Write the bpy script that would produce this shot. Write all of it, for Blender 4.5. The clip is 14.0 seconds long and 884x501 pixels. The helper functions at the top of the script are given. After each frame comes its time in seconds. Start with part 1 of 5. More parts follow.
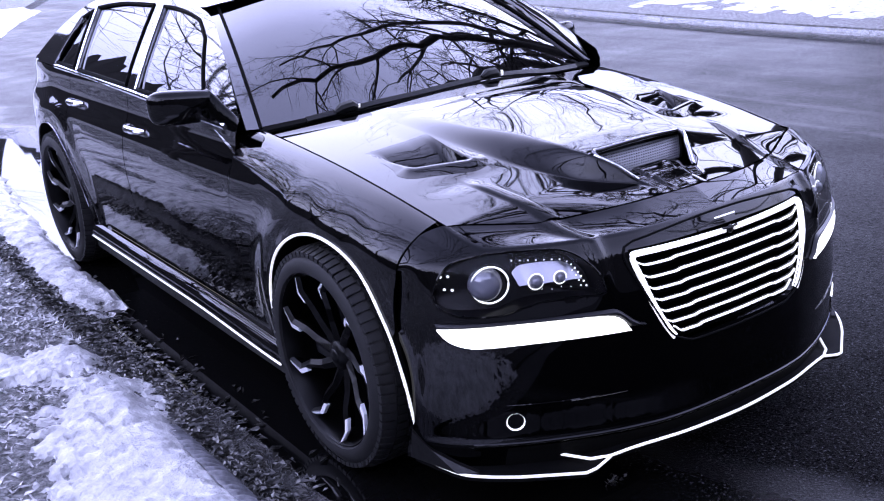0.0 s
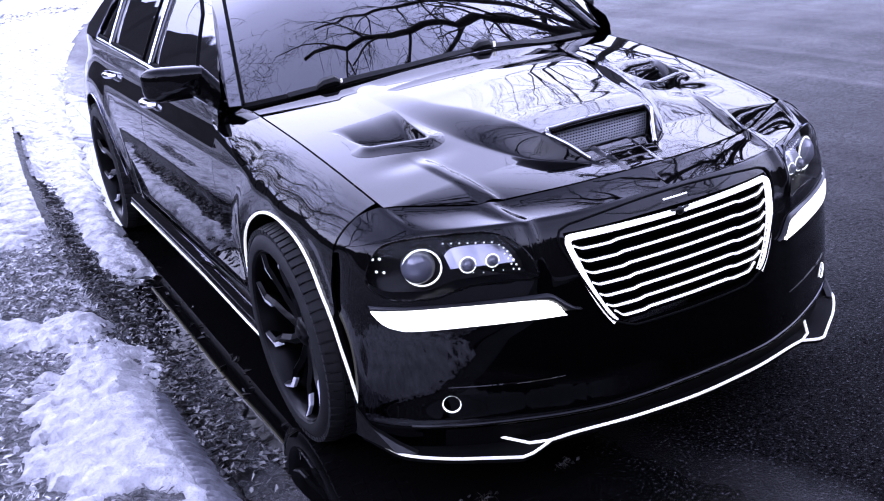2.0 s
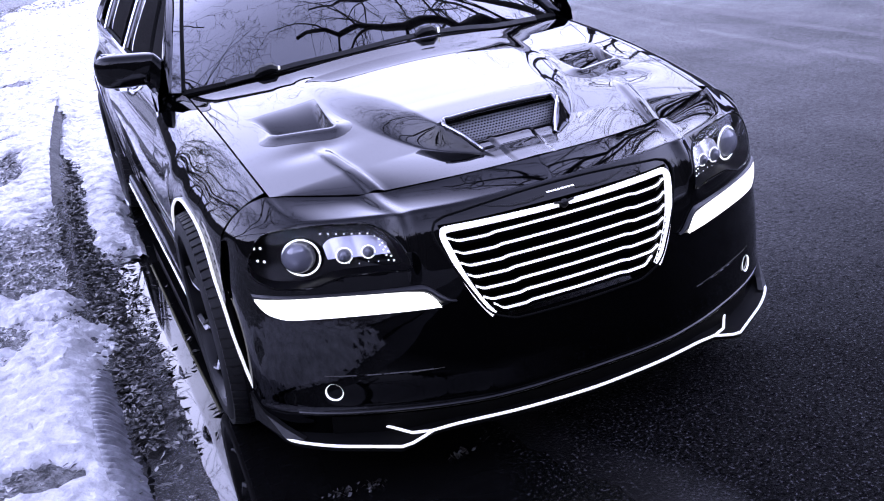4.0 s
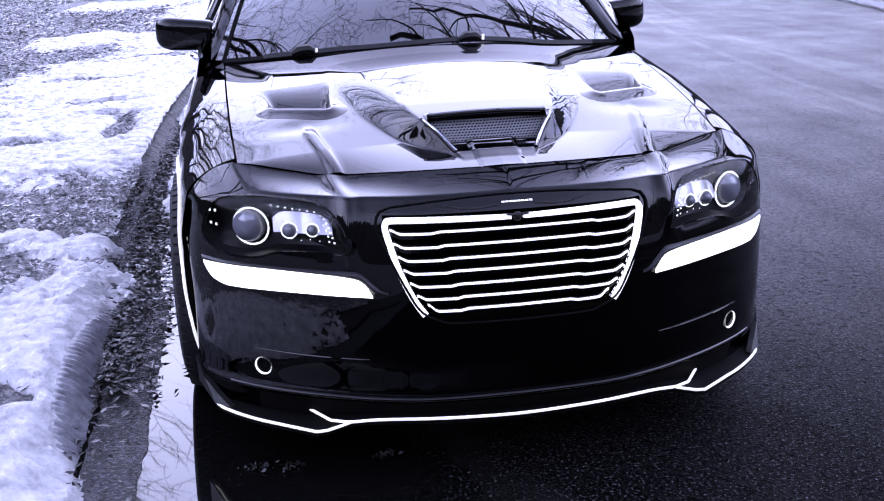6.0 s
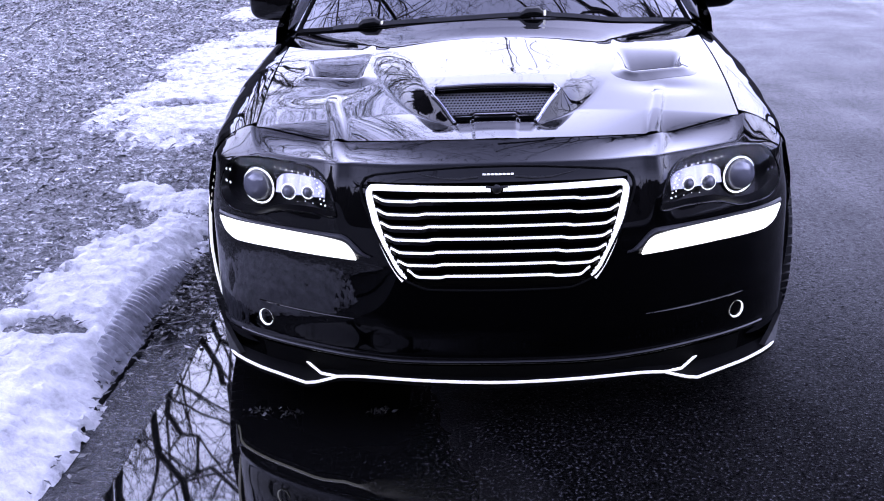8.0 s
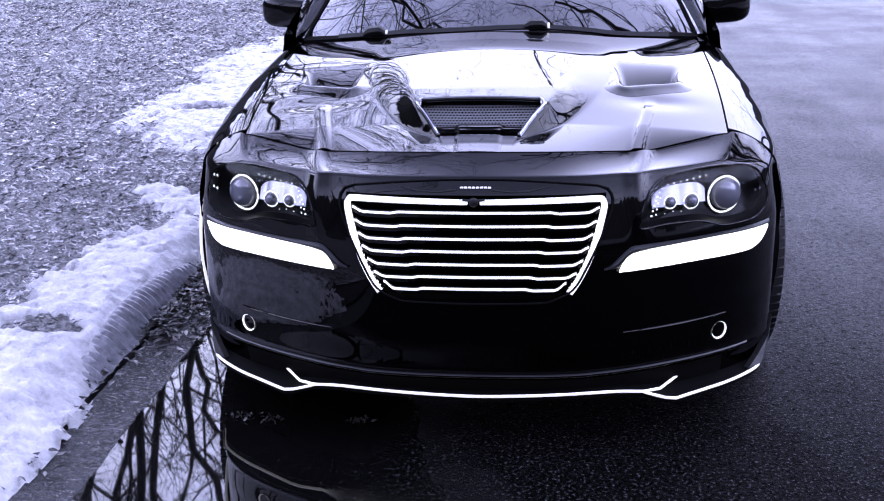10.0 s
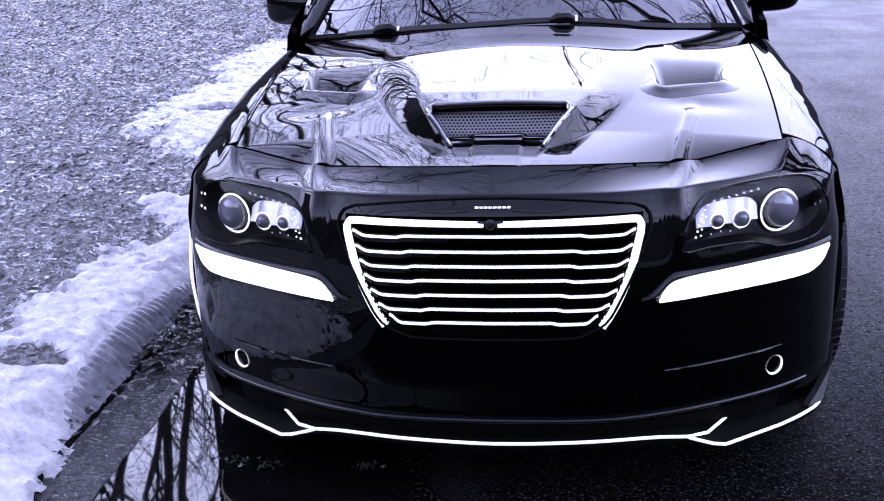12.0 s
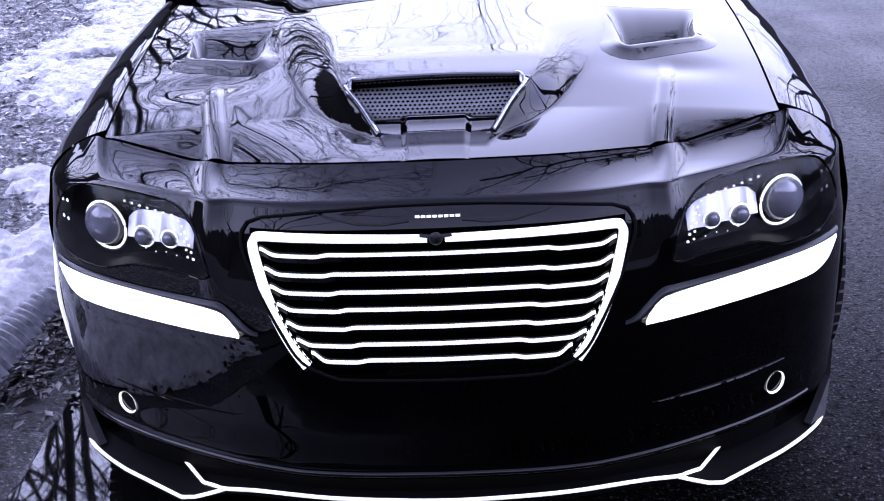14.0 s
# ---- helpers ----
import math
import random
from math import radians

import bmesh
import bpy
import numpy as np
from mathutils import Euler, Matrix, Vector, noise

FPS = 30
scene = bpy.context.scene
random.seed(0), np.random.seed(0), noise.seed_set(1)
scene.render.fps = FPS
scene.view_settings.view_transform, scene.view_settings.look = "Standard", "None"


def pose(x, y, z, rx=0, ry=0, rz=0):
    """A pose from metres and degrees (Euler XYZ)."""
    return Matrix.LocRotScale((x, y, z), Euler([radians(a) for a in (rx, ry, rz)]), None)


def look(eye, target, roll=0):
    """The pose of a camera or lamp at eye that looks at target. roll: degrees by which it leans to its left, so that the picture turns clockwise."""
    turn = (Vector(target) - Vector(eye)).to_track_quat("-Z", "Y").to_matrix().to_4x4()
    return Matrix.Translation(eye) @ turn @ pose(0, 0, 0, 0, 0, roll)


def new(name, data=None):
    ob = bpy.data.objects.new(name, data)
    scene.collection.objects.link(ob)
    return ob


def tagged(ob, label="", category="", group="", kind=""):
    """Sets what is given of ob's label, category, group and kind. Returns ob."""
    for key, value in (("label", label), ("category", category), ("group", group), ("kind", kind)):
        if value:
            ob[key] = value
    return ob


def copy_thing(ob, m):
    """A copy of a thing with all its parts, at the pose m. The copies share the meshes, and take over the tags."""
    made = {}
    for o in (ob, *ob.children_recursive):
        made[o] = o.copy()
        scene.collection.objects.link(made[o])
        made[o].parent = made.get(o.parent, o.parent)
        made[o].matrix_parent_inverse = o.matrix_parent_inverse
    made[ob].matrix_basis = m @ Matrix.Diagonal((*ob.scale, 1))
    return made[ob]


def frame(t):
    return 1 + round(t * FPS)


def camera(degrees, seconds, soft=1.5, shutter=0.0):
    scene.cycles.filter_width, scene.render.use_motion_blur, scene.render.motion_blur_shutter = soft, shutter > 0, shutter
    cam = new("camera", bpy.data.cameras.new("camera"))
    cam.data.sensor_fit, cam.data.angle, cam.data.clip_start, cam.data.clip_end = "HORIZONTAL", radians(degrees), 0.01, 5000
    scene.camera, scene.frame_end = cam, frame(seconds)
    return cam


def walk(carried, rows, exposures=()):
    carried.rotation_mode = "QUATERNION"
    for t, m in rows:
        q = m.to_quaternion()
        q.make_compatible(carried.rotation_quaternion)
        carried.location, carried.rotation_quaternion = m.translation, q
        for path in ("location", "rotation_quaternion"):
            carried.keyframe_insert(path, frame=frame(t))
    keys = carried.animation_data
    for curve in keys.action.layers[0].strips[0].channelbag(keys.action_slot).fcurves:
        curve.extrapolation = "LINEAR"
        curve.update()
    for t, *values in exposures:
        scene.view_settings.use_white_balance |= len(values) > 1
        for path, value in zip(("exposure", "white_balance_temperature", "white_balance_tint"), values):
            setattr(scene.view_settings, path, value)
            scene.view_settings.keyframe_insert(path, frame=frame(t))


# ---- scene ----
cam = camera(45.6, 14.0, soft=1.1)
# seconds, eye x y z in metres, turn about x y z in degrees
PATH = [
    (0.0, -2.271, -1.841, 1.707, 71.69, 4.96, -34.51),
    (0.5, -2.135, -1.892, 1.685, 71.36, 5.32, -32.61),
    (1.0, -2.012, -1.946, 1.681, 70.84, 5.77, -30.79),
    (1.5, -1.903, -2.002, 1.703, 70.20, 6.39, -29.26),
    (2.0, -1.789, -2.091, 1.721, 69.89, 6.95, -27.70),
    (2.5, -1.619, -2.175, 1.720, 69.81, 7.76, -25.41),
    (3.0, -1.467, -2.238, 1.713, 69.81, 8.24, -23.30),
    (3.5, -1.321, -2.272, 1.695, 69.72, 8.47, -22.11),
    (4.0, -1.235, -2.345, 1.688, 69.21, 8.15, -22.25),
    (4.2, -1.200, -2.394, 1.677, 69.07, 8.04, -22.27),
    (6.3, -0.575, -2.517, 1.528, 71.92, 0.85, -8.12),
    (6.5, -0.520, -2.544, 1.530, 71.77, 0.86, -6.66),
    (7.0, -0.354, -2.594, 1.524, 71.32, 1.40, -3.18),
    (7.5, -0.160, -2.624, 1.522, 71.02, 1.89, -0.05),
    (8.0, -0.016, -2.630, 1.523, 70.94, 1.97, 2.21),
    (10.5, 0.201, -2.589, 1.534, 71.65, 1.27, 6.11),
    (11.0, 0.206, -2.514, 1.512, 71.92, 1.49, 6.87),
    (11.5, 0.205, -2.398, 1.493, 71.83, 1.80, 7.09),
    (12.0, 0.207, -2.233, 1.502, 70.93, 2.49, 6.97),
    (12.5, 0.172, -2.060, 1.527, 69.45, 2.93, 5.86),
    (13.0, 0.118, -1.929, 1.522, 68.62, 2.71, 4.06),
    (13.5, 0.088, -1.792, 1.509, 67.59, 2.69, 2.44),
    (14.0, 0.086, -1.679, 1.504, 66.50, 2.76, 1.19),
]
walk(cam, [(t, pose(x, y, z, rx, ry, rz)) for t, x, y, z, rx, ry, rz in PATH])

# ---- sky and light ----
SKY_LEVEL, SUN_LEVEL = 6.7, 0.3
world = bpy.data.worlds.new("overcast_sky")
scene.world = world
world.use_nodes = True
wn, wl = world.node_tree.nodes, world.node_tree.links
wn.clear()
w_out = wn.new("ShaderNodeOutputWorld")
w_bg = wn.new("ShaderNodeBackground")
w_sky = wn.new("ShaderNodeTexSky")
w_sky.sky_type = "NISHITA"
w_sky.sun_disc = False
w_sky.sun_elevation, w_sky.sun_rotation = radians(48), radians(20)
w_sky.dust_density = 3.0
w_co = wn.new("ShaderNodeTexCoord")
w_sep = wn.new("ShaderNodeSeparateXYZ")
w_ramp = wn.new("ShaderNodeValToRGB")
for k, (p, c) in enumerate(((0.0, (0.16, 0.17, 0.33)), (0.20, (0.50, 0.53, 0.92)), (0.40, (0.92, 0.95, 1.38)), (0.56, (0.88, 0.92, 1.46)), (0.70, (0.66, 0.69, 1.12)), (0.86, (0.25, 0.265, 0.46)), (1.0, (0.09, 0.096, 0.18)))):
    e = w_ramp.color_ramp.elements[k] if k < 2 else w_ramp.color_ramp.elements.new(p)
    e.position, e.color = p, (c[0], c[1], c[2] * 1.07, 1)
w_cl = wn.new("ShaderNodeTexNoise")
w_cl.inputs["Scale"].default_value, w_cl.inputs["Detail"].default_value = 2.2, 4.0
w_clm = wn.new("ShaderNodeMapRange")
w_clm.inputs["To Min"].default_value, w_clm.inputs["To Max"].default_value = 0.75, 1.25
w_mul = wn.new("ShaderNodeMix")
w_mul.data_type, w_mul.blend_type = "RGBA", "MULTIPLY"
w_mul.inputs["Factor"].default_value = 1.0
w_mix = wn.new("ShaderNodeMix")
w_mix.data_type = "RGBA"
w_mix.inputs["Factor"].default_value = 0.94
w_sc = wn.new("ShaderNodeMix")
w_sc.data_type, w_sc.blend_type = "RGBA", "MULTIPLY"
w_sc.inputs["Factor"].default_value = 1.0
w_sc.inputs["B"].default_value = (0.02, 0.02, 0.026, 1)
wl.new(w_co.outputs["Generated"], w_sep.inputs[0])
wl.new(w_sep.outputs["Z"], w_ramp.inputs[0])
wl.new(w_co.outputs["Generated"], w_cl.inputs["Vector"])
wl.new(w_cl.outputs["Fac"], w_clm.inputs["Value"])
wl.new(w_ramp.outputs[0], w_mul.inputs["A"])
wl.new(w_clm.outputs[0], w_mul.inputs["B"])
# the sky is dimmed towards the front, to darken reflections in the nose
w_side = wn.new("ShaderNodeMapRange")
for key, v in (("From Min", -0.75), ("From Max", 0.25), ("To Min", 0.38), ("To Max", 1.0)):
    w_side.inputs[key].default_value = v
w_dim = wn.new("ShaderNodeMix")
w_dim.data_type, w_dim.blend_type = "RGBA", "MULTIPLY"
w_dim.inputs["Factor"].default_value = 1.0
wl.new(w_sep.outputs["Y"], w_side.inputs["Value"])
wl.new(w_mul.outputs["Result"], w_dim.inputs["A"])
wl.new(w_side.outputs[0], w_dim.inputs["B"])
wl.new(w_sky.outputs[0], w_sc.inputs["A"])
wl.new(w_sc.outputs["Result"], w_mix.inputs["A"])
wl.new(w_dim.outputs["Result"], w_mix.inputs["B"])
wl.new(w_mix.outputs["Result"], w_bg.inputs["Color"])
w_bg.inputs["Strength"].default_value = SKY_LEVEL
wl.new(w_bg.outputs[0], w_out.inputs[0])

sun_data = bpy.data.lights.new("sun", "SUN")
sun_data.energy, sun_data.angle, sun_data.color = SUN_LEVEL, radians(130), (0.82, 0.84, 1.0)
sun = new("sun", sun_data)
sun.matrix_world = look((0, 0, 10), (1.5, -5.0, 0.0))

# ---- materials ----
def material(name, color, rough=0.5, metal=0.0, ior=1.45, coat=0.0, coat_ior=1.5, emit=0.0, emit_color=(1, 1, 1)):
    m = bpy.data.materials.new(name)
    m.use_nodes = True
    b = m.node_tree.nodes["Principled BSDF"]
    b.inputs["Base Color"].default_value = (*color, 1)
    b.inputs["Roughness"].default_value = rough
    b.inputs["Metallic"].default_value = metal
    b.inputs["IOR"].default_value = ior
    b.inputs["Coat Weight"].default_value = coat
    b.inputs["Coat IOR"].default_value = coat_ior
    b.inputs["Coat Roughness"].default_value = 0.01
    if emit:
        b.inputs["Emission Color"].default_value = (*emit_color, 1)
        b.inputs["Emission Strength"].default_value = emit
    return m


def nodes_of(m):
    t = m.node_tree
    return t, t.nodes, t.links, t.nodes["Principled BSDF"]


def add_noise(m, scale, detail=4.0, rough=0.6, coords="Object", stretch=(1, 1, 1)):
    t, n, l, b = nodes_of(m)
    co = n.new("ShaderNodeTexCoord")
    mp = n.new("ShaderNodeMapping")
    mp.inputs["Scale"].default_value = stretch
    tx = n.new("ShaderNodeTexNoise")
    tx.inputs["Scale"].default_value, tx.inputs["Detail"].default_value, tx.inputs["Roughness"].default_value = scale, detail, rough
    l.new(co.outputs[coords], mp.inputs[0])
    l.new(mp.outputs[0], tx.inputs["Vector"])
    return tx.outputs["Fac"]


def ramp(m, value, stops):
    t, n, l, b = nodes_of(m)
    r = n.new("ShaderNodeValToRGB")
    while len(r.color_ramp.elements) < len(stops):
        r.color_ramp.elements.new(0.5)
    for e, (p, c) in zip(r.color_ramp.elements, stops):
        e.position, e.color = p, (*c, 1)
    l.new(value, r.inputs[0])
    return r.outputs[0]


def maths(m, op, a, b_):
    t, n, l, b = nodes_of(m)
    x = n.new("ShaderNodeMath")
    x.operation = op
    for k, v in enumerate((a, b_)):
        if isinstance(v, (int, float)):
            x.inputs[k].default_value = v
        else:
            l.new(v, x.inputs[k])
    return x.outputs[0]


def mix_rgb(m, fac, a, b_, blend="MIX"):
    t, n, l, b = nodes_of(m)
    x = n.new("ShaderNodeMix")
    x.data_type, x.blend_type = "RGBA", blend
    for key, v in (("Factor", fac), ("A", a), ("B", b_)):
        if isinstance(v, (int, float)):
            x.inputs[key].default_value = v
        elif isinstance(v, tuple):
            x.inputs[key].default_value = (*v, 1)
        else:
            l.new(v, x.inputs[key])
    return x.outputs["Result"]


def bump(m, height, strength=0.3, distance=0.01):
    t, n, l, b = nodes_of(m)
    x = n.new("ShaderNodeBump")
    x.inputs["Strength"].default_value, x.inputs["Distance"].default_value = strength, distance
    l.new(height, x.inputs["Height"])
    l.new(x.outputs[0], b.inputs["Normal"])


def feed(m, key, value):
    t, n, l, b = nodes_of(m)
    l.new(value, b.inputs[key])


def span(m, value, a, b_, c, d):
    t, n, l, b = nodes_of(m)
    x = n.new("ShaderNodeMapRange")
    for key, v in (("From Min", a), ("From Max", b_), ("To Min", c), ("To Max", d)):
        x.inputs[key].default_value = v
    l.new(value, x.inputs["Value"])
    return x.outputs[0]


paint = material("black_paint", (0.0004, 0.0004, 0.0005), 0.05, ior=1.41)
feed(paint, "Roughness", span(paint, add_noise(paint, 3.0), 0.3, 0.7, 0.015, 0.04))
matte_black = material("black_plastic", (0.002, 0.002, 0.002), 0.45)
feed(matte_black, "Roughness", span(matte_black, add_noise(matte_black, 60.0), 0.3, 0.7, 0.4, 0.6))
# near-black for seals, and for sheets that stand in for shade inside openings
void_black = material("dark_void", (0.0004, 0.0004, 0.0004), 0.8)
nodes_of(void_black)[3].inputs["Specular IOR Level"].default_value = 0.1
rubber = material("tyre_rubber", (0.012, 0.012, 0.013), 0.65)
feed(rubber, "Base Color", ramp(rubber, add_noise(rubber, 35.0), [(0.3, (0.0025, 0.0025, 0.0028)), (0.75, (0.009, 0.009, 0.0095))]))
bump(rubber, add_noise(rubber, 300.0), 0.25, 0.002)
chrome = material("chrome", (0.75, 0.76, 0.8), 0.08, 1.0)
machined = material("machined_alloy", (0.62, 0.62, 0.66), 0.22, 1.0)
rim_black = material("black_wheel_paint", (0.0008, 0.0008, 0.0008), 0.3)
rim_black.node_tree.nodes["Principled BSDF"].inputs["Specular IOR Level"].default_value = 0.22
# white base colour holds the sheen of the machined spoke edges
spoke_white = material("spoke_edge_sheen", (0.7, 0.7, 0.73), 0.35)
# emission added so that trim, badge and nozzles read white; none is a lamp
glow_white = material("glowing_white_trim", (0.85, 0.85, 0.88), 0.4, emit=0.75, emit_color=(0.95, 0.95, 1.0))
led_bar = material("lit_white_bar", (0.85, 0.85, 0.88), 0.3, emit=2.5, emit_color=(0.97, 0.97, 1.0))
led_ring = material("lit_halo_ring", (0.85, 0.85, 0.88), 0.3, emit=1.4, emit_color=(0.9, 0.92, 1.0))
lens_glass = material("lamp_projector_glass", (0.20, 0.205, 0.235), 0.05, ior=2.2)
lamp_dark = material("lamp_housing", (0.003, 0.003, 0.0034), 0.3)
nodes_of(lamp_dark)[3].inputs["Specular IOR Level"].default_value = 0.25
lamp_bright = material("lamp_reflector", (0.50, 0.50, 0.54), 0.32, 0.95)
steel_mesh = material("grey_metal_mesh", (0.24, 0.24, 0.255), 0.4, 0.6)
gloss_trim = material("gloss_black_trim", (0.001, 0.001, 0.001), 0.03, ior=3.0)


def thin_glass(name, tint, gloss):
    m = bpy.data.materials.new(name)
    m.use_nodes = True
    n, l = m.node_tree.nodes, m.node_tree.links
    n.clear()
    o = n.new("ShaderNodeOutputMaterial")
    mx = n.new("ShaderNodeMixShader")
    tr = n.new("ShaderNodeBsdfTransparent")
    gl = n.new("ShaderNodeBsdfGlossy")
    fr = n.new("ShaderNodeFresnel")
    tr.inputs[0].default_value = (*tint, 1)
    gl.inputs["Roughness"].default_value = 0.01
    fr.inputs["IOR"].default_value = gloss
    l.new(fr.outputs[0], mx.inputs[0])
    l.new(tr.outputs[0], mx.inputs[1])
    l.new(gl.outputs[0], mx.inputs[2])
    l.new(mx.outputs[0], o.inputs[0])
    return m


satin_black = material("satin_black_trim", (0.012, 0.012, 0.013), 0.38)
lip_black = material("dull_black_lip", (0.0012, 0.0012, 0.0012), 0.75)
nodes_of(lip_black)[3].inputs["Specular IOR Level"].default_value = 0.12
lamp_glass = thin_glass("clear_lamp_cover", (0.9, 0.9, 0.92), 1.24)
window_glass = thin_glass("tinted_window_glass", (0.006, 0.006, 0.007), 3.0)
side_glass = thin_glass("dark_side_glass", (0.004, 0.004, 0.005), 2.6)
cabin_dark = material("dark_cabin_trim", (0.01, 0.01, 0.012), 0.7)

# wet asphalt: smooth black water by the gutter, coarser further out
asphalt = material("wet_asphalt", (0.04, 0.04, 0.043), 0.4)
t_, n_, l_, b_ = nodes_of(asphalt)
sep_ = n_.new("ShaderNodeSeparateXYZ")
geo_ = n_.new("ShaderNodeTexCoord")
l_.new(geo_.outputs["Object"], sep_.inputs[0])
wet_n = add_noise(asphalt, 0.9, 5.0)
wet_x = maths(asphalt, "ADD", sep_.outputs["X"], maths(asphalt, "MULTIPLY", wet_n, -1.0))
dry_x = span(asphalt, wet_x, -0.85, -0.42, 0.0, 1.0)
dry_y = span(asphalt, maths(asphalt, "ADD", sep_.outputs["Y"], maths(asphalt, "MULTIPLY", wet_n, -0.8)), -1.05, -0.75, 1.0, 0.0)
dry = maths(asphalt, "MAXIMUM", dry_x, dry_y)
grit = add_noise(asphalt, 95.0, 4.0, 0.7)
patch_n = add_noise(asphalt, 1.3, 6.0, 0.65)
streak_n = add_noise(asphalt, 1.0, 5.0, 0.6, stretch=(1.6, 0.12, 1))
base_c = ramp(asphalt, grit, [(0.46, (0.0005, 0.0005, 0.0005)), (0.57, (0.0035, 0.0035, 0.0036)), (0.70, (0.13, 0.13, 0.137))])
feed(asphalt, "Base Color", mix_rgb(asphalt, dry, mix_rgb(asphalt, 0.85, base_c, (0.002, 0.002, 0.002)), base_c))
rough_far = maths(asphalt, "ADD", span(asphalt, streak_n, 0.3, 0.7, 0.44, 0.60), span(asphalt, patch_n, 0.3, 0.7, -0.08, 0.12))
t2 = n_.new("ShaderNodeMix")
l_.new(dry, t2.inputs[0])
t2.inputs[2].default_value = 0.022
l_.new(rough_far, t2.inputs[3])
l_.new(t2.outputs[0], b_.inputs["Roughness"])
far_wet = span(asphalt, maths(asphalt, "ADD", sep_.outputs["Y"], maths(asphalt, "MULTIPLY", patch_n, 3.0)), 1.6, 8.5, 0.02, 0.54)
spec_mix = n_.new("ShaderNodeMix")
l_.new(dry, spec_mix.inputs[0])
spec_mix.inputs[2].default_value = 0.5
grain = add_noise(asphalt, 38.0, 6.0, 0.8)
far_grain = maths(asphalt, "MULTIPLY", far_wet, span(asphalt, grain, 0.36, 0.64, 0.0, 2.1))
curve = n_.new("ShaderNodeMath")
curve.operation = "MAXIMUM"
l_.new(maths(asphalt, "SUBTRACT", sep_.outputs["Y"], 3.0), curve.inputs[0])
curve.inputs[1].default_value = 0.0
lane = maths(asphalt, "SUBTRACT", sep_.outputs["X"], maths(asphalt, "MULTIPLY", maths(asphalt, "POWER", curve.outputs[0], 2.0), 0.011))
track = maths(asphalt, "MAXIMUM", span(asphalt, maths(asphalt, "ABSOLUTE", maths(asphalt, "SUBTRACT", lane, 3.88), 0.0), 0.01, 0.07, 1.0, 0.0), span(asphalt, maths(asphalt, "ABSOLUTE", maths(asphalt, "SUBTRACT", lane, 4.42), 0.0), 0.01, 0.08, 0.7, 0.0))
track = maths(asphalt, "MULTIPLY", track, span(asphalt, add_noise(asphalt, 2.5, 5.0, 0.7), 0.38, 0.62, 0.1, 1.0))
far_lit = maths(asphalt, "ADD", far_grain, maths(asphalt, "MULTIPLY", track, 0.55))
l_.new(far_lit, spec_mix.inputs[3])
l_.new(spec_mix.outputs[0], b_.inputs["Specular IOR Level"])
bp = n_.new("ShaderNodeBump")
bp.inputs["Distance"].default_value = 0.006
l_.new(maths(asphalt, "MULTIPLY", dry, 0.9), bp.inputs["Strength"])
l_.new(grit, bp.inputs["Height"])
l_.new(bp.outputs[0], b_.inputs["Normal"])

concrete = material("wet_concrete", (0.07, 0.07, 0.075), 0.3)
c_n = add_noise(concrete, 9.0, 8.0, 0.7)
c_g = add_noise(concrete, 85.0, 5.0, 0.75, stretch=(0.8, 1.3, 1))
feed(concrete, "Base Color", mix_rgb(concrete, 0.62, ramp(concrete, c_n, [(0.3, (0.008, 0.008, 0.0083)), (0.7, (0.042, 0.042, 0.044))]), ramp(concrete, c_g, [(0.40, (0.003, 0.003, 0.003)), (0.64, (0.10, 0.10, 0.104))])))
feed(concrete, "Roughness", span(concrete, c_g, 0.35, 0.65, 0.08, 0.30))
nodes_of(concrete)[3].inputs["Specular IOR Level"].default_value = 1.0
bump(concrete, maths(concrete, "ADD", c_g, maths(concrete, "MULTIPLY", c_n, 1.0)), 0.9, 0.020)

soil = material("matted_dead_grass", (0.1, 0.1, 0.09), 0.6)
s_n = add_noise(soil, 28.0, 8.0, 0.75)
s_b = add_noise(soil, 2.2, 4.0)
feed(soil, "Base Color", mix_rgb(soil, s_b, ramp(soil, s_n, [(0.38, (0.012, 0.012, 0.012)), (0.50, (0.13, 0.13, 0.13)), (0.64, (0.42, 0.42, 0.42))]), ramp(soil, s_n, [(0.38, (0.012, 0.012, 0.012)), (0.64, (0.30, 0.30, 0.30))])))
bump(soil, s_n, 1.0, 0.03)
blade = material("dead_grass_blade", (0.16, 0.155, 0.14), 0.45)
blade_c = ramp(blade, add_noise(blade, 22.0, 5.0, 0.7), [(0.32, (0.03, 0.03, 0.03)), (0.46, (0.26, 0.26, 0.257)), (0.60, (0.66, 0.66, 0.655))])
blade_c = mix_rgb(blade, 1.0, blade_c, ramp(blade, add_noise(blade, 7.5, 4.0, 0.6, stretch=(0.8, 1.2, 1)), [(0.38, (0.42, 0.42, 0.42)), (0.52, (1.25, 1.25, 1.27))]), "MULTIPLY")
feed(blade, "Base Color", mix_rgb(blade, 1.0, blade_c, ramp(blade, add_noise(blade, 1.7, 5.0, 0.65), [(0.34, (0.50, 0.50, 0.50)), (0.54, (1, 1, 1))]), "MULTIPLY"))
litter = material("wet_leaf_litter", (0.05, 0.048, 0.045), 0.3)
feed(litter, "Base Color", ramp(litter, add_noise(litter, 40.0, 3.0), [(0.35, (0.004, 0.004, 0.004)), (0.65, (0.05, 0.049, 0.046))]))
mud = material("wet_dark_mud", (0.02, 0.02, 0.019), 0.55)
mud_n = add_noise(mud, 55.0, 7.0, 0.75)
feed(mud, "Base Color", ramp(mud, mud_n, [(0.38, (0.002, 0.002, 0.002)), (0.55, (0.014, 0.014, 0.0135)), (0.74, (0.11, 0.109, 0.104))]))
nodes_of(mud)[3].inputs["Specular IOR Level"].default_value = 0.35
bump(mud, mud_n, 0.8, 0.012)
snow_m = material("old_crusted_snow", (0.7, 0.71, 0.74), 0.6)
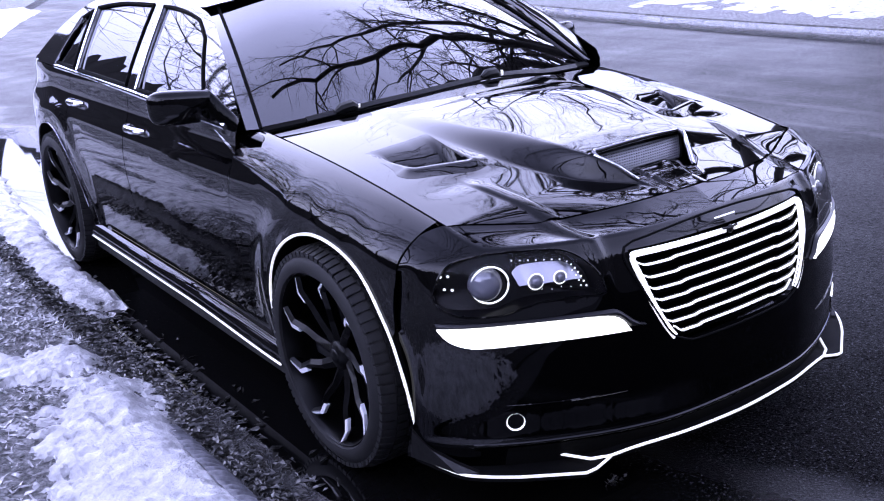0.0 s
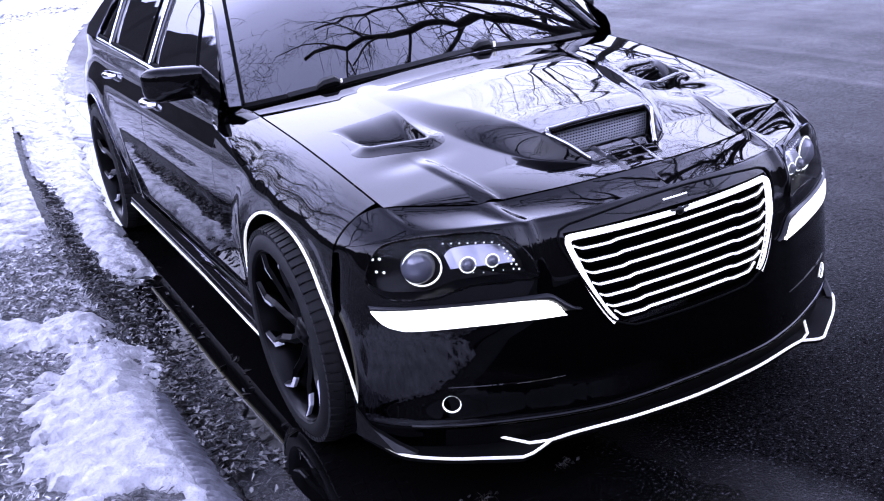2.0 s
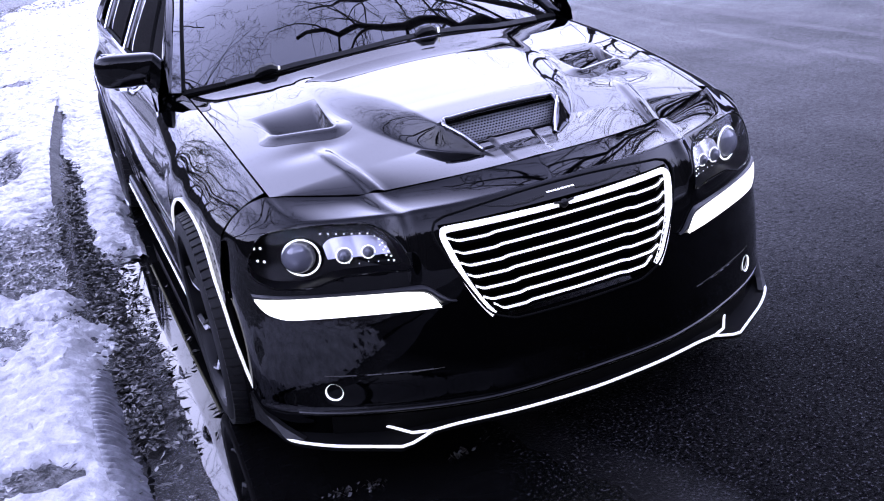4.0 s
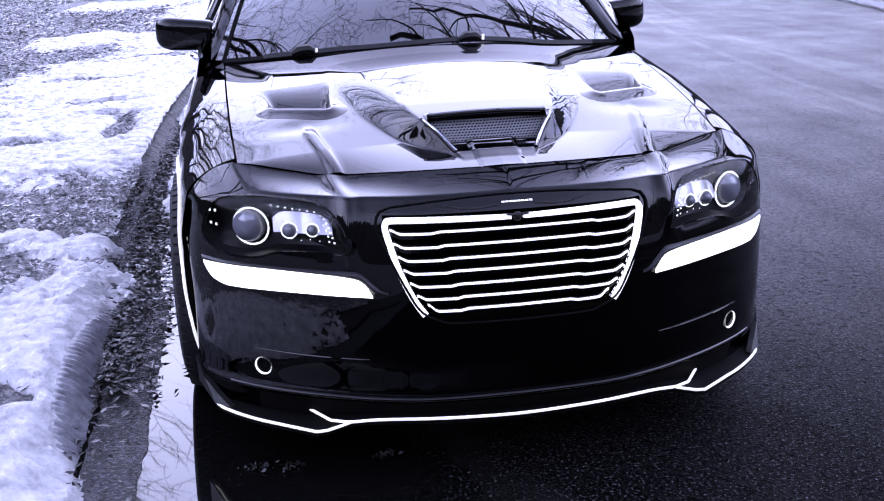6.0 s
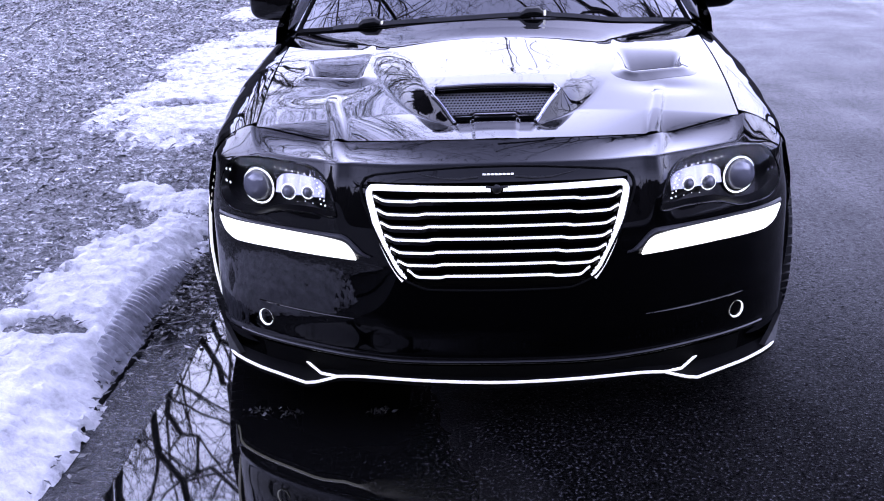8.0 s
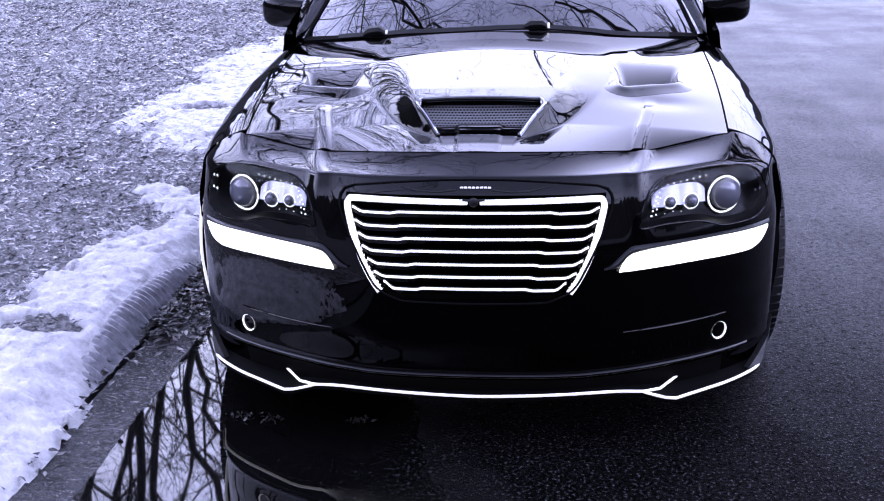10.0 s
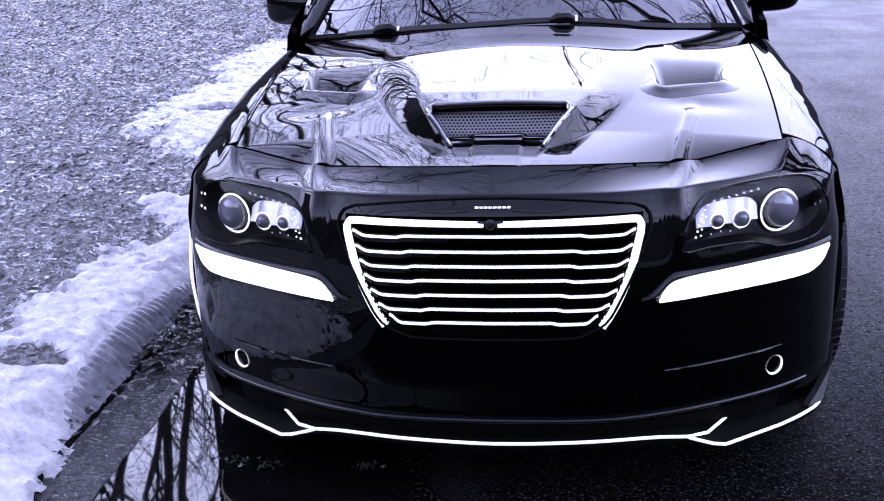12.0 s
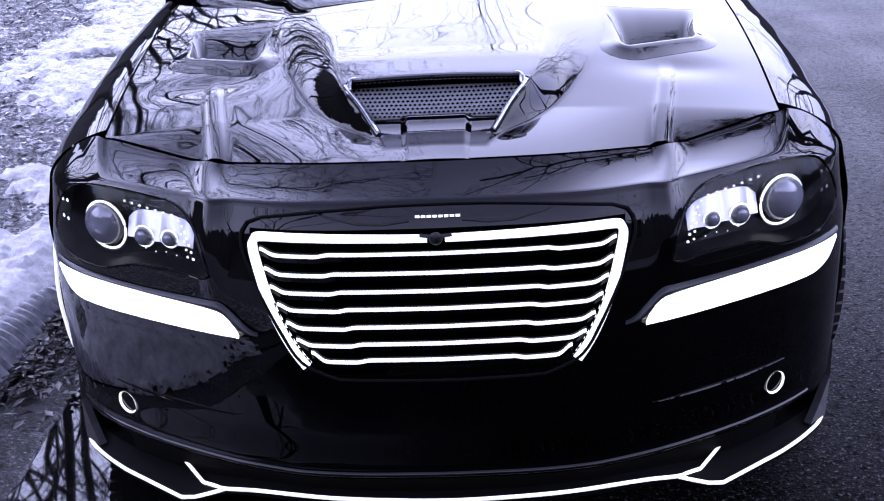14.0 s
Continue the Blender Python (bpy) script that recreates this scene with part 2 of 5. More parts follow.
sn1 = add_noise(snow_m, 14.0, 7.0, 0.7)
sn2 = add_noise(snow_m, 90.0, 4.0)
feed(snow_m, "Base Color", ramp(snow_m, sn1, [(0.25, (0.22, 0.22, 0.226)), (0.42, (0.44, 0.44, 0.448)), (0.66, (0.70, 0.70, 0.708))]))
bump(snow_m, maths(snow_m, "ADD", sn1, maths(snow_m, "MULTIPLY", sn2, 0.4)), 0.8, 0.02)
# paler copy of the snow beyond, raised to brighten its reflection in the doors
snow_bright = material("brightened_old_snow", (0.8, 0.8, 0.82), 0.6)
sc_n = add_noise(snow_bright, 12.0, 7.0, 0.7)
feed(snow_bright, "Base Color", ramp(snow_bright, sc_n, [(0.34, (0.20, 0.20, 0.206)), (0.44, (0.48, 0.48, 0.49)), (0.58, (0.80, 0.80, 0.81))]))
bump(snow_bright, sc_n, 1.0, 0.04)
ice_m = material("grey_ribbed_ice", (0.35, 0.36, 0.40), 0.42)
feed(ice_m, "Base Color", ramp(ice_m, add_noise(ice_m, 25.0, 6.0), [(0.3, (0.09, 0.09, 0.10)), (0.7, (0.30, 0.305, 0.33))]))
bump(ice_m, add_noise(ice_m, 40.0, 4.0), 0.6, 0.01)
bark = material("dark_bark", (0.035, 0.033, 0.032), 0.9)
feed(bark, "Base Color", ramp(bark, add_noise(bark, 12.0, 6.0), [(0.3, (0.018, 0.017, 0.017)), (0.7, (0.06, 0.058, 0.055))]))


# ---- mesh helpers ----
def spline(pts, n):
    """n points on a smooth curve through pts."""
    p = np.array(pts, float)
    k = len(p)
    ext = np.vstack([2 * p[0] - p[1], p, 2 * p[-1] - p[-2]])
    out = []
    for s in np.linspace(0, k - 1, n):
        i = min(int(s), k - 2)
        u = s - i
        a, b, c, d = ext[i], ext[i + 1], ext[i + 2], ext[i + 3]
        out.append(0.5 * (2 * b + (c - a) * u + (2 * a - 5 * b + 4 * c - d) * u * u + (3 * b - a - 3 * c + d) * u ** 3))
    return np.array(out)


def smooth_line(xs, ys):
    """A smooth function through the points, without overshoot."""
    xs, ys = np.array(xs, float), np.array(ys, float)
    h, dl = np.diff(xs), np.diff(ys) / np.diff(xs)
    m = np.zeros(len(xs))
    m[0], m[-1] = dl[0], dl[-1]
    for i in range(1, len(xs) - 1):
        if dl[i - 1] * dl[i] > 0:
            w1, w2 = 2 * h[i] + h[i - 1], h[i] + 2 * h[i - 1]
            m[i] = (w1 + w2) / (w1 / dl[i - 1] + w2 / dl[i])

    def f(x):
        x = min(max(x, xs[0]), xs[-1])
        i = int(min(max(np.searchsorted(xs, x) - 1, 0), len(xs) - 2))
        t = (x - xs[i]) / h[i]
        return float((1 + 2 * t) * (1 - t) ** 2 * ys[i] + t * (1 - t) ** 2 * h[i] * m[i] + t * t * (3 - 2 * t) * ys[i + 1] + t * t * (t - 1) * h[i] * m[i + 1])

    return f


def step01(a, b, x):
    t = min(max((x - a) / (b - a), 0.0), 1.0)
    return t * t * (3 - 2 * t)


def made(name, verts, faces, mat, parent=None, label="", side=1, smooth=True, sharp=35.0):
    """One mesh object out of lists; side -1 mirrors it across the car's middle."""
    me = bpy.data.meshes.new(name)
    if side < 0:
        verts = [(-v[0], v[1], v[2]) for v in verts]
        faces = [tuple(reversed(f)) for f in faces]
    me.from_pydata([tuple(float(c) for c in v) for v in verts], [], faces)
    me.materials.append(mat)
    if smooth:
        me.shade_smooth()
        if sharp:
            me.set_sharp_from_angle(angle=radians(sharp))
    me.update()
    ob = new(name, me)
    ob.parent = parent
    return tagged(ob, label)


def empty(name, place, label, category, group=""):
    ob = new(name)
    ob.location = place
    return tagged(ob, label, category, group)


def lattice(nu, nv, fn, keep=None):
    verts = [fn(i / (nu - 1), j / (nv - 1)) for i in range(nu) for j in range(nv)]
    faces = []
    for i in range(nu - 1):
        for j in range(nv - 1):
            f = (i * nv + j, (i + 1) * nv + j, (i + 1) * nv + j + 1, i * nv + j + 1)
            if keep is None or keep(sum((np.array(verts[k]) for k in f)) / 4):
                faces.append(f)
    return verts, faces


def tidy(verts, faces):
    """Drops vertices that no face uses."""
    used = sorted({i for f in faces for i in f})
    at = {k: i for i, k in enumerate(used)}
    return [verts[k] for k in used], [tuple(at[i] for i in f) for f in faces]


def thicken(verts, faces, shift):
    """Closes a sheet into a slab; shift is the vector to its back."""
    n = len(verts)
    back = [tuple(np.array(v) + np.array(shift)) for v in verts]
    edges = {}
    for f in faces:
        for a, b in zip(f, f[1:] + f[:1]):
            edges[(a, b)] = edges.get((a, b), 0) + 1
    rim = [(b, a, a + n, b + n) for (a, b) in edges if (b, a) not in edges]
    return list(verts) + back, list(faces) + [tuple(i + n for i in reversed(f)) for f in faces] + rim


def tube(path, radius, sides=8, closed=False):
    """A round bar along a path; radius is one number or one per point."""
    p = [Vector(q) for q in path]
    n = len(p)
    verts, faces = [], []
    up = Vector((0, 0, 1))
    for i, q in enumerate(p):
        if closed:
            d = p[(i + 1) % n] - p[i - 1]
        else:
            d = p[min(i + 1, n - 1)] - p[max(i - 1, 0)]
        d = d.normalized() if d.length > 1e-9 else Vector((0, 1, 0))
        a = d.cross(up)
        if a.length < 0.05:
            a = d.cross(Vector((1, 0, 0)))
        a.normalize()
        b = a.cross(d)
        r = radius if isinstance(radius, (int, float)) else radius[i]
        for k in range(sides):
            w = 2 * math.pi * k / sides
            verts.append(tuple(q + a * (r * math.cos(w)) + b * (r * math.sin(w))))
    for i in range(n if closed else n - 1):
        j = (i + 1) % n
        for k in range(sides):
            m = (k + 1) % sides
            faces.append((i * sides + k, i * sides + m, j * sides + m, j * sides + k))
    if not closed:
        faces.append(tuple(range(sides)))
        faces.append(tuple((n - 1) * sides + k for k in reversed(range(sides))))
    return verts, faces


def ribbon(path, width_dir, half, depth_dir, thick):
    """A flat bar along a path with a rectangular section. The directions are one vector each, or one per point."""
    verts, faces = [], []
    n = len(path)
    for i, q in enumerate(path):
        q = np.array(q, float)
        w = np.array(width_dir[i] if np.ndim(width_dir) > 1 else width_dir, float) * (half[i] if np.ndim(half) else half)
        d = np.array(depth_dir[i] if np.ndim(depth_dir) > 1 else depth_dir, float) * thick
        verts += [tuple(q - w), tuple(q + w), tuple(q + w + d), tuple(q - w + d)]
    for i in range(n - 1):
        for k in range(4):
            m = (k + 1) % 4
            faces.append((i * 4 + k, (i + 1) * 4 + k, (i + 1) * 4 + m, i * 4 + m))
    faces += [(3, 2, 1, 0), tuple((n - 1) * 4 + k for k in range(4))]
    return verts, faces


def joined(*pieces):
    verts, faces = [], []
    for v, f in pieces:
        o = len(verts)
        verts += list(v)
        faces += [tuple(i + o for i in q) for q in f]
    return verts, faces


def box(x0, x1, y0, y1, z0, z1):
    v = [(x, y, z) for x in (x0, x1) for y in (y0, y1) for z in (z0, z1)]
    return v, [(0, 1, 3, 2), (4, 6, 7, 5), (0, 4, 5, 1), (2, 3, 7, 6), (0, 2, 6, 4), (1, 5, 7, 3)]


def disc(c, axis, r0, r1, n=32, depth=0.0):
    """A flat ring (r0 > 0) or disc about c; its face looks along axis, r0's edge lies depth behind."""
    ax = Vector(axis).normalized()
    a = ax.cross(Vector((0, 0, 1)))
    a = (a if a.length > 0.05 else Vector((1, 0, 0))).normalized()
    b = ax.cross(a)
    c = Vector(c)
    verts = [tuple(c + a * (r1 * math.cos(2 * math.pi * k / n)) + b * (r1 * math.sin(2 * math.pi * k / n))) for k in range(n)]
    if r0 > 0:
        verts += [tuple(c - ax * depth + a * (r0 * math.cos(2 * math.pi * k / n)) + b * (r0 * math.sin(2 * math.pi * k / n))) for k in range(n)]
        return verts, [(k, (k + 1) % n, n + (k + 1) % n, n + k) for k in range(n)]
    return verts, [tuple(range(n))]


def dome(c, axis, r, flat=0.5, n=20, rings=6):
    ax = Vector(axis).normalized()
    a = ax.cross(Vector((0, 0, 1))).normalized()
    b = ax.cross(a)
    c = Vector(c)
    verts, faces = [tuple(c + ax * r * flat)], []
    for i in range(1, rings + 1):
        w = math.pi / 2 * i / rings
        for k in range(n):
            g = 2 * math.pi * k / n
            verts.append(tuple(c + ax * (r * flat * math.cos(w)) + (a * math.cos(g) + b * math.sin(g)) * (r * math.sin(w))))
    for k in range(n):
        faces.append((0, 1 + k, 1 + (k + 1) % n))
        for i in range(rings - 1):
            o = 1 + i * n
            faces.append((o + k, o + n + k, o + n + (k + 1) % n, o + (k + 1) % n))
    return verts, faces


# ---- the ground, road and kerbs ----
def bend(y):
    """The road turns away to the side behind the car."""
    if y < 3:
        return 0.0
    return 0.011 * (y - 3) ** 2 if y < 20 else 0.011 * 289 + 0.374 * (y - 20)


YS = [-300, -120, -50, -20, -8, -4, -2, 0, 2, 3] + [3 + k for k in range(1, 18)] + [24, 32, 45, 70, 120, 300]


def sweep(profile, ys):
    n = len(profile)
    verts = [(x + bend(y), y, z) for y in ys for x, z in profile]
    faces = [(j * n + i, j * n + i + 1, (j + 1) * n + i + 1, (j + 1) * n + i) for j in range(len(ys) - 1) for i in range(n - 1)]
    return verts, faces


tagged(made("ground", *sweep([(-400, 1.5), (-60, 0.6), (-20, 0.2), (-7, 0.12), (-1.43, 0.10), (-1.40, -0.06), (7.40, -0.06), (7.46, 0.10), (12, 0.2), (60, 1.0), (400, 3.0)], YS), soil, smooth=False),
       "flat ground of matted dead winter grass", "ground", kind="structure")
tagged(made("road", *sweep([(-1.275, 0.0), (-1.08, 0.0), (0.5, 0.0), (3.0, 0.0), (7.16, 0.0)], YS), asphalt, smooth=False),
       "wet dark asphalt street with smooth water by its edge", "road", kind="structure")

gutter = tagged(empty("gutter", (0, 0, 0), "worn wet concrete gutter along the street", "gutter"), kind="structure")
KY = [-14.7, -11.8, -8.9, -6.0, -3.1, -0.6, 2.05, 4.9, 7.8, 10.7, 13.6, 16.5, 19.4, 22.3]
rg = random.Random(5)
for y0, y1 in zip(KY, KY[1:]):
    n = 150
    verts, faces = [], []
    prof = [(-1.074, -0.03), (-1.077, 0.002)] + [(-1.085 - 0.0119 * q, 0.006 + 0.0014 * q) for q in range(17)] + [(-1.285, 0.03), (-1.29, -0.03)]
    for j in range(n + 1):
        y = y0 + 0.006 + (y1 - y0 - 0.012) * j / n
        for k, (x, z) in enumerate(prof):
            wob = noise.noise(Vector((k * 0.2, y * 3.0, 2.0)))
            verts.append((x + bend(y) + (0.014 * wob + 0.009 * noise.noise(Vector((k * 0.3, y * 17.0, 5.0))) if 0 < k < 19 else 0), y, z - 0.022 * step01(1.4, 2.6, y) + (0.005 * noise.noise(Vector((x * 14, y * 9, 0))) + 0.004 * noise.noise(Vector((x * 60, y * 45, 0))) if 1 < k < 19 else 0)))
    m = len(prof)
    faces = [(j * m + i, (j + 1) * m + i, (j + 1) * m + i + 1, j * m + i + 1) for j in range(n) for i in range(m - 1)]
    faces += [tuple(range(m)), tuple(n * m + k for k in reversed(range(m)))]
    made("slab", verts, faces, concrete, gutter)


def kerb(name, base, flip, y_from, y_to, step, label):
    """A worn rounded kerb; flip -1 rises to the left, 1 to the right."""
    top = tagged(empty(name, (0, 0, 0), label, "kerb"), kind="structure")
    y = y_from
    while y < y_to - 0.01:
        verts, n = [], 16
        prof = [(0.0, -0.03), (0.0, 0.025), (0.012, 0.050), (0.03, 0.066), (0.08, 0.085), (0.16, 0.105), (0.165, -0.03)]
        for j in range(n + 1):
            yy = y + 0.006 + (step - 0.012) * j / n
            for k, (x, z) in enumerate(prof):
                chip = noise.noise(Vector((base, yy * 4.0, z * 9)))
                verts.append((base + flip * (x + (0.018 * chip if 0 < k < 5 else 0)) + bend(yy), yy, z + (0.012 * chip if 1 < k < 5 else 0)))
        m = len(prof)
        faces = [(j * m + i, (j + 1) * m + i, (j + 1) * m + i + 1, j * m + i + 1) for j in range(n) for i in range(m - 1)]
        faces += [tuple(range(m)), tuple(n * m + k for k in reversed(range(m)))]
        made("kerbstone", verts, faces, concrete, top)
        y += step
    return top


kerb("kerb_near", -1.278, -1, -14.0, 22.0, 2.0, "chipped concrete kerb half buried in old snow")
kerb("kerb_far", 7.165, 1, -8.0, 40.0, 3.0, "low concrete kerb on the far side of the street")


# rough lawn close to the car
def lawn_z(x, y):
    return 0.125 + 0.02 * noise.noise(Vector((x * 2.2, y * 2.2, 3))) + 0.012 * noise.noise(Vector((x * 11, y * 11, 5))) + 0.018 * min(1.5, max(0, -1.5 - x)) * 0.6


def snow_at(x, y):
    """How deep the snow lies, before the ragged edge is cut."""
    best = -1.0
    for cx, cy, rx, ry in SNOW:
        q = 1 - math.hypot((x - cx) / rx, (y - cy) / ry)
        best = max(best, q)
    best += 0.30 * noise.noise(Vector((x * 4.0, y * 4.0, 1.0))) + 0.26 * noise.noise(Vector((x * 11, y * 11, 2.0))) + 0.24 * noise.noise(Vector((x * 24, y * 24, 2.0))) + 0.16 * noise.noise(Vector((x * 55, y * 55, 2.0)))
    if x > -1.5:
        best = min(best, (-1.222 - 0.066 * step01(0.22, 0.42, y) * step01(1.7, 1.5, y) + 0.035 * (1 - 0.6 * step01(0.22, 0.42, y)) * noise.noise(Vector((y * 6, 1, 0))) + 0.03 * noise.noise(Vector((y * 19, 1, 0))) - x) * 5)
    for cx, cy, rx, ry in BARE:
        q = 1 - math.hypot((x - cx) / rx, (y - cy) / ry)
        best = min(best, -q * 1.2 + 0.25 + 0.35 * noise.noise(Vector((x * 9, y * 9, 7.0))))
    return best


SNOW = [(-1.46, 0.80, 0.36, 1.50), (-1.35, 0.9, 0.14, 1.1), (-1.70, 0.05, 0.50, 0.62), (-1.36, 0.0, 0.17, 0.7), (-1.55, 2.24, 0.26, 0.17), (-1.75, 2.42, 0.14, 0.08),
        (-1.95, 4.9, 0.80, 1.5), (-1.60, 4.6, 0.45, 1.1), (-2.15, 7.2, 0.95, 1.9), (-1.55, 6.5, 0.55, 2.4), (-1.75, 10.5, 0.95, 2.8), (-2.0, 14.5, 1.3, 3.0),
        (-3.2, 10.5, 0.6, 0.9), (-4.3, 16, 1.6, 1.6)]
BARE = [(-1.56, 0.66, 0.15, 0.12), (-1.95, 6.1, 0.45, 0.10), (-1.8, 5.5, 0.3, 0.08), (-2.2, 4.55, 0.35, 0.10), (-2.3, 7.3, 0.5, 0.14), (-1.65, 5.0, 0.12, 0.5), (-2.0, 8.8, 0.5, 0.12)]

st = 0.045
nx, ny = 125, 370
verts, faces = [], []
for i in range(nx):
    for j in range(ny):
        x, y = -1.415 - i * st * (1 + i / nx * 1.2), -1.6 + j * st * (1 + j / ny * 0.5)
        verts.append((x + bend(y), y, lawn_z(x, y) + 0.018 * noise.noise(Vector((x * 23, y * 23, 9)))))
faces = [(i * ny + j, i * ny + j + 1, (i + 1) * ny + j + 1, (i + 1) * ny + j) for i in range(nx - 1) for j in range(ny - 1)]
tagged(made("lawn", verts, faces, soil), "matted dead grass lawn with wet leaf litter", "lawn", kind="stuff")

# blades and leaf scraps over the lawn
rg = random.Random(11)
verts, faces = [], []
for _ in range(120000):
    u = rg.random()
    x = -1.36 - 9.0 * u ** 1.7
    y = -1.3 + 20.0 * rg.random() ** 1.35
    if snow_at(x, y) > 0.05:
        continue
    z = lawn_z(x, y) + 0.004
    near = 0.55 + 0.6 * step01(0.5, 5.0, y - 0.6 * (x + 1.4)) + 0.7 * step01(5.0, 16.0, y - 0.6 * (x + 1.4))
    a, lean = rg.random() * 6.283, rg.uniform(0.55, 1.0)
    L, w = (rg.uniform(0.03, 0.10), rg.uniform(0.002, 0.006)) if rg.random() < 0.78 else (rg.uniform(0.03, 0.07), rg.uniform(0.006, 0.016))
    dx, dy = math.cos(a), math.sin(a)
    o = len(verts)
    bx = x + bend(y)
    lean = lean if w < 0.007 else 1.0
    L, w = L * near, w * near
    h = 0.6 * L * (1.05 - lean)
    verts += [(bx - dy * w, y + dx * w, z), (bx + dy * w, y - dx * w, z), (bx + dx * L * lean * 0.6 + dy * w * 0.8, y + dy * L * lean * 0.6 - dx * w * 0.8, z + h * 0.8 + 0.006), (bx + dx * L * lean, y + dy * L * lean, z + h * 0.7 + 0.004)]
    faces += [(o, o + 1, o + 2), (o, o + 2, o + 3)]
tagged(made("grass", verts, faces, blade, smooth=False), "short dead grass blades and leaf scraps", "grass", kind="stuff")


def snow_sheet(name, x0, x1, y0, y1, st, base, deep, field, label, mat=None, category="snow"):
    nx, ny = int((x1 - x0) / st), int((y1 - y0) / st)
    val = np.full((nx, ny), -1.0)
    for i in range(nx):
        for j in range(ny):
            val[i, j] = field(x0 + i * st, y0 + j * st)
    idx, verts, faces = {}, [], []

    def vert(i, j):
        if (i, j) not in idx:
            x, y = x0 + i * st, y0 + j * st
            v = max(val[i, j], 0.0)
            h = deep * min(1.0, v * 4.0) ** 0.5 * (0.6 + 0.4 * min(1, v * 1.5)) + (0.014 * noise.noise(Vector((x * 12, y * 12, 4))) + 0.012 * noise.noise(Vector((x * 30, y * 30, 6))) + 0.007 * noise.noise(Vector((x * 70, y * 70, 6)))) * min(1, v * 5)
            jx = 0.3 * st * noise.noise(Vector((x * 40, y * 40, 8)))
            idx[(i, j)] = len(verts)
            verts.append((x + jx + bend(y), y + jx, base(x, y) - 0.012 + (h if val[i, j] > 0 else -0.01)))
        return idx[(i, j)]

    for i in range(nx - 1):
        for j in range(ny - 1):
            if max(val[i, j], val[i + 1, j], val[i, j + 1], val[i + 1, j + 1]) > 0:
                faces.append((vert(i, j), vert(i + 1, j), vert(i + 1, j + 1), vert(i, j + 1)))
    return tagged(made(name, verts, faces, mat or snow_m), label, category, kind="stuff")


def kerb_snow_base(x, y):
    """The snow runs down over the kerb to the gutter."""
    return 0.045 + (lawn_z(x, y) - 0.045) * step01(-1.26, -1.46, x)


snow_sheet("snow", -2.6, -1.20, -0.9, 2.9, 0.014, kerb_snow_base, 0.045, snow_at, "crusted patch of old snow on the kerb")
snow_sheet("snow", -5.0, -1.30, 2.9, 16.0, 0.036, lawn_z, 0.055, snow_at, "long ragged strip of melting snow on the lawn", snow_bright)


def gutter_snow(x, y):
    edge = 0.9 - abs(x + 1.10) / (0.13 + 0.07 * min(1, max(0, y - 4.6)))
    return min(edge, (y - 2.85) * 0.8) + 0.35 * noise.noise(Vector((x * 9, y * 5, 3.0))) + 0.2 * noise.noise(Vector((x * 22, y * 22, 3.0)))


snow_sheet("snow", -1.32, -0.80, 2.9, 12.0, 0.03, lambda x, y: 0.015 + 0.08 * step01(-1.2, -1.3, x), 0.06, gutter_snow, "wet slushy snow lying in the gutter", snow_bright)


def bank_snow(x, y):
    """Beyond the car the snow lies over lawn, kerb and gutter alike."""
    edge = min((-0.98 - 0.05 * math.sin(y * 0.9) - x) * 4.0, (x + 1.75 + 2.2 * step01(12.0, 18.0, y)) * 4.0, (y - 7.0 - 0.8 * (-1.1 - x)) * 0.7, 0.9)
    return edge + 0.22 * noise.noise(Vector((x * 5, y * 2.5, 3.0))) + 0.14 * noise.noise(Vector((x * 17, y * 13, 3.0)))


snow_sheet("snow", -4.2, -0.80, 6.5, 26.0, 0.06, lambda x, y: 0.03 + 0.095 * step01(-1.12, -1.34, x), 0.05, bank_snow, "unbroken bank of old snow lying over the kerb", snow_bright)


def far_snow(x, y):
    return 0.45 - abs(x - 9.1 - 0.4 * noise.noise(Vector((y * 0.3, 0, 0)))) / 1.6 + 0.5 * noise.noise(Vector((x * 1.3, y * 0.8, 3.0))) + 0.3 * noise.noise(Vector((x * 5, y * 4, 3.0)))


snow_sheet("snow", 7.6, 12.0, -4.0, 24.0, 0.11, lambda x, y: 0.13, 0.06, far_snow, "thin snow on the far verge")

def mud_field(x, y):
    edge = 0.85 - abs(x + 1.255) / 0.125
    return min(edge, (y - 0.66 - 2.2 * max(0.0, x + 1.20)) * 1.6, (-1.095 - x) * 9, (4.2 - y) * 1.2) + 0.34 * noise.noise(Vector((x * 8, y * 6, 11.0))) + 0.22 * noise.noise(Vector((x * 24, y * 24, 3.0)))


snow_sheet("mud", -1.46, -0.90, 0.3, 4.4, 0.016, lambda x, y: 0.006 + 0.026 * step01(-1.07, -1.27, x) + 0.07 * step01(-1.27, -1.43, x), 0.012, mud_field, "dark wet mud and leaf mould washed along the gutter", mud, "mud")

snow_sheet("mud", -1.52, -1.20, 3.9, 9.0, 0.025, lambda x, y: 0.045 + 0.075 * step01(-1.27, -1.40, x), 0.014,
           lambda x, y: min(0.95 - abs(x + 1.35) / 0.13, (y - 3.9) * 2.0, (8.6 - y) * 1.0) + 0.34 * noise.noise(Vector((x * 9, y * 5, 11.0))) + 0.2 * noise.noise(Vector((x * 26, y * 26, 3.0))), "dark leaf mould and mud lying on the kerb", mud, "mud")

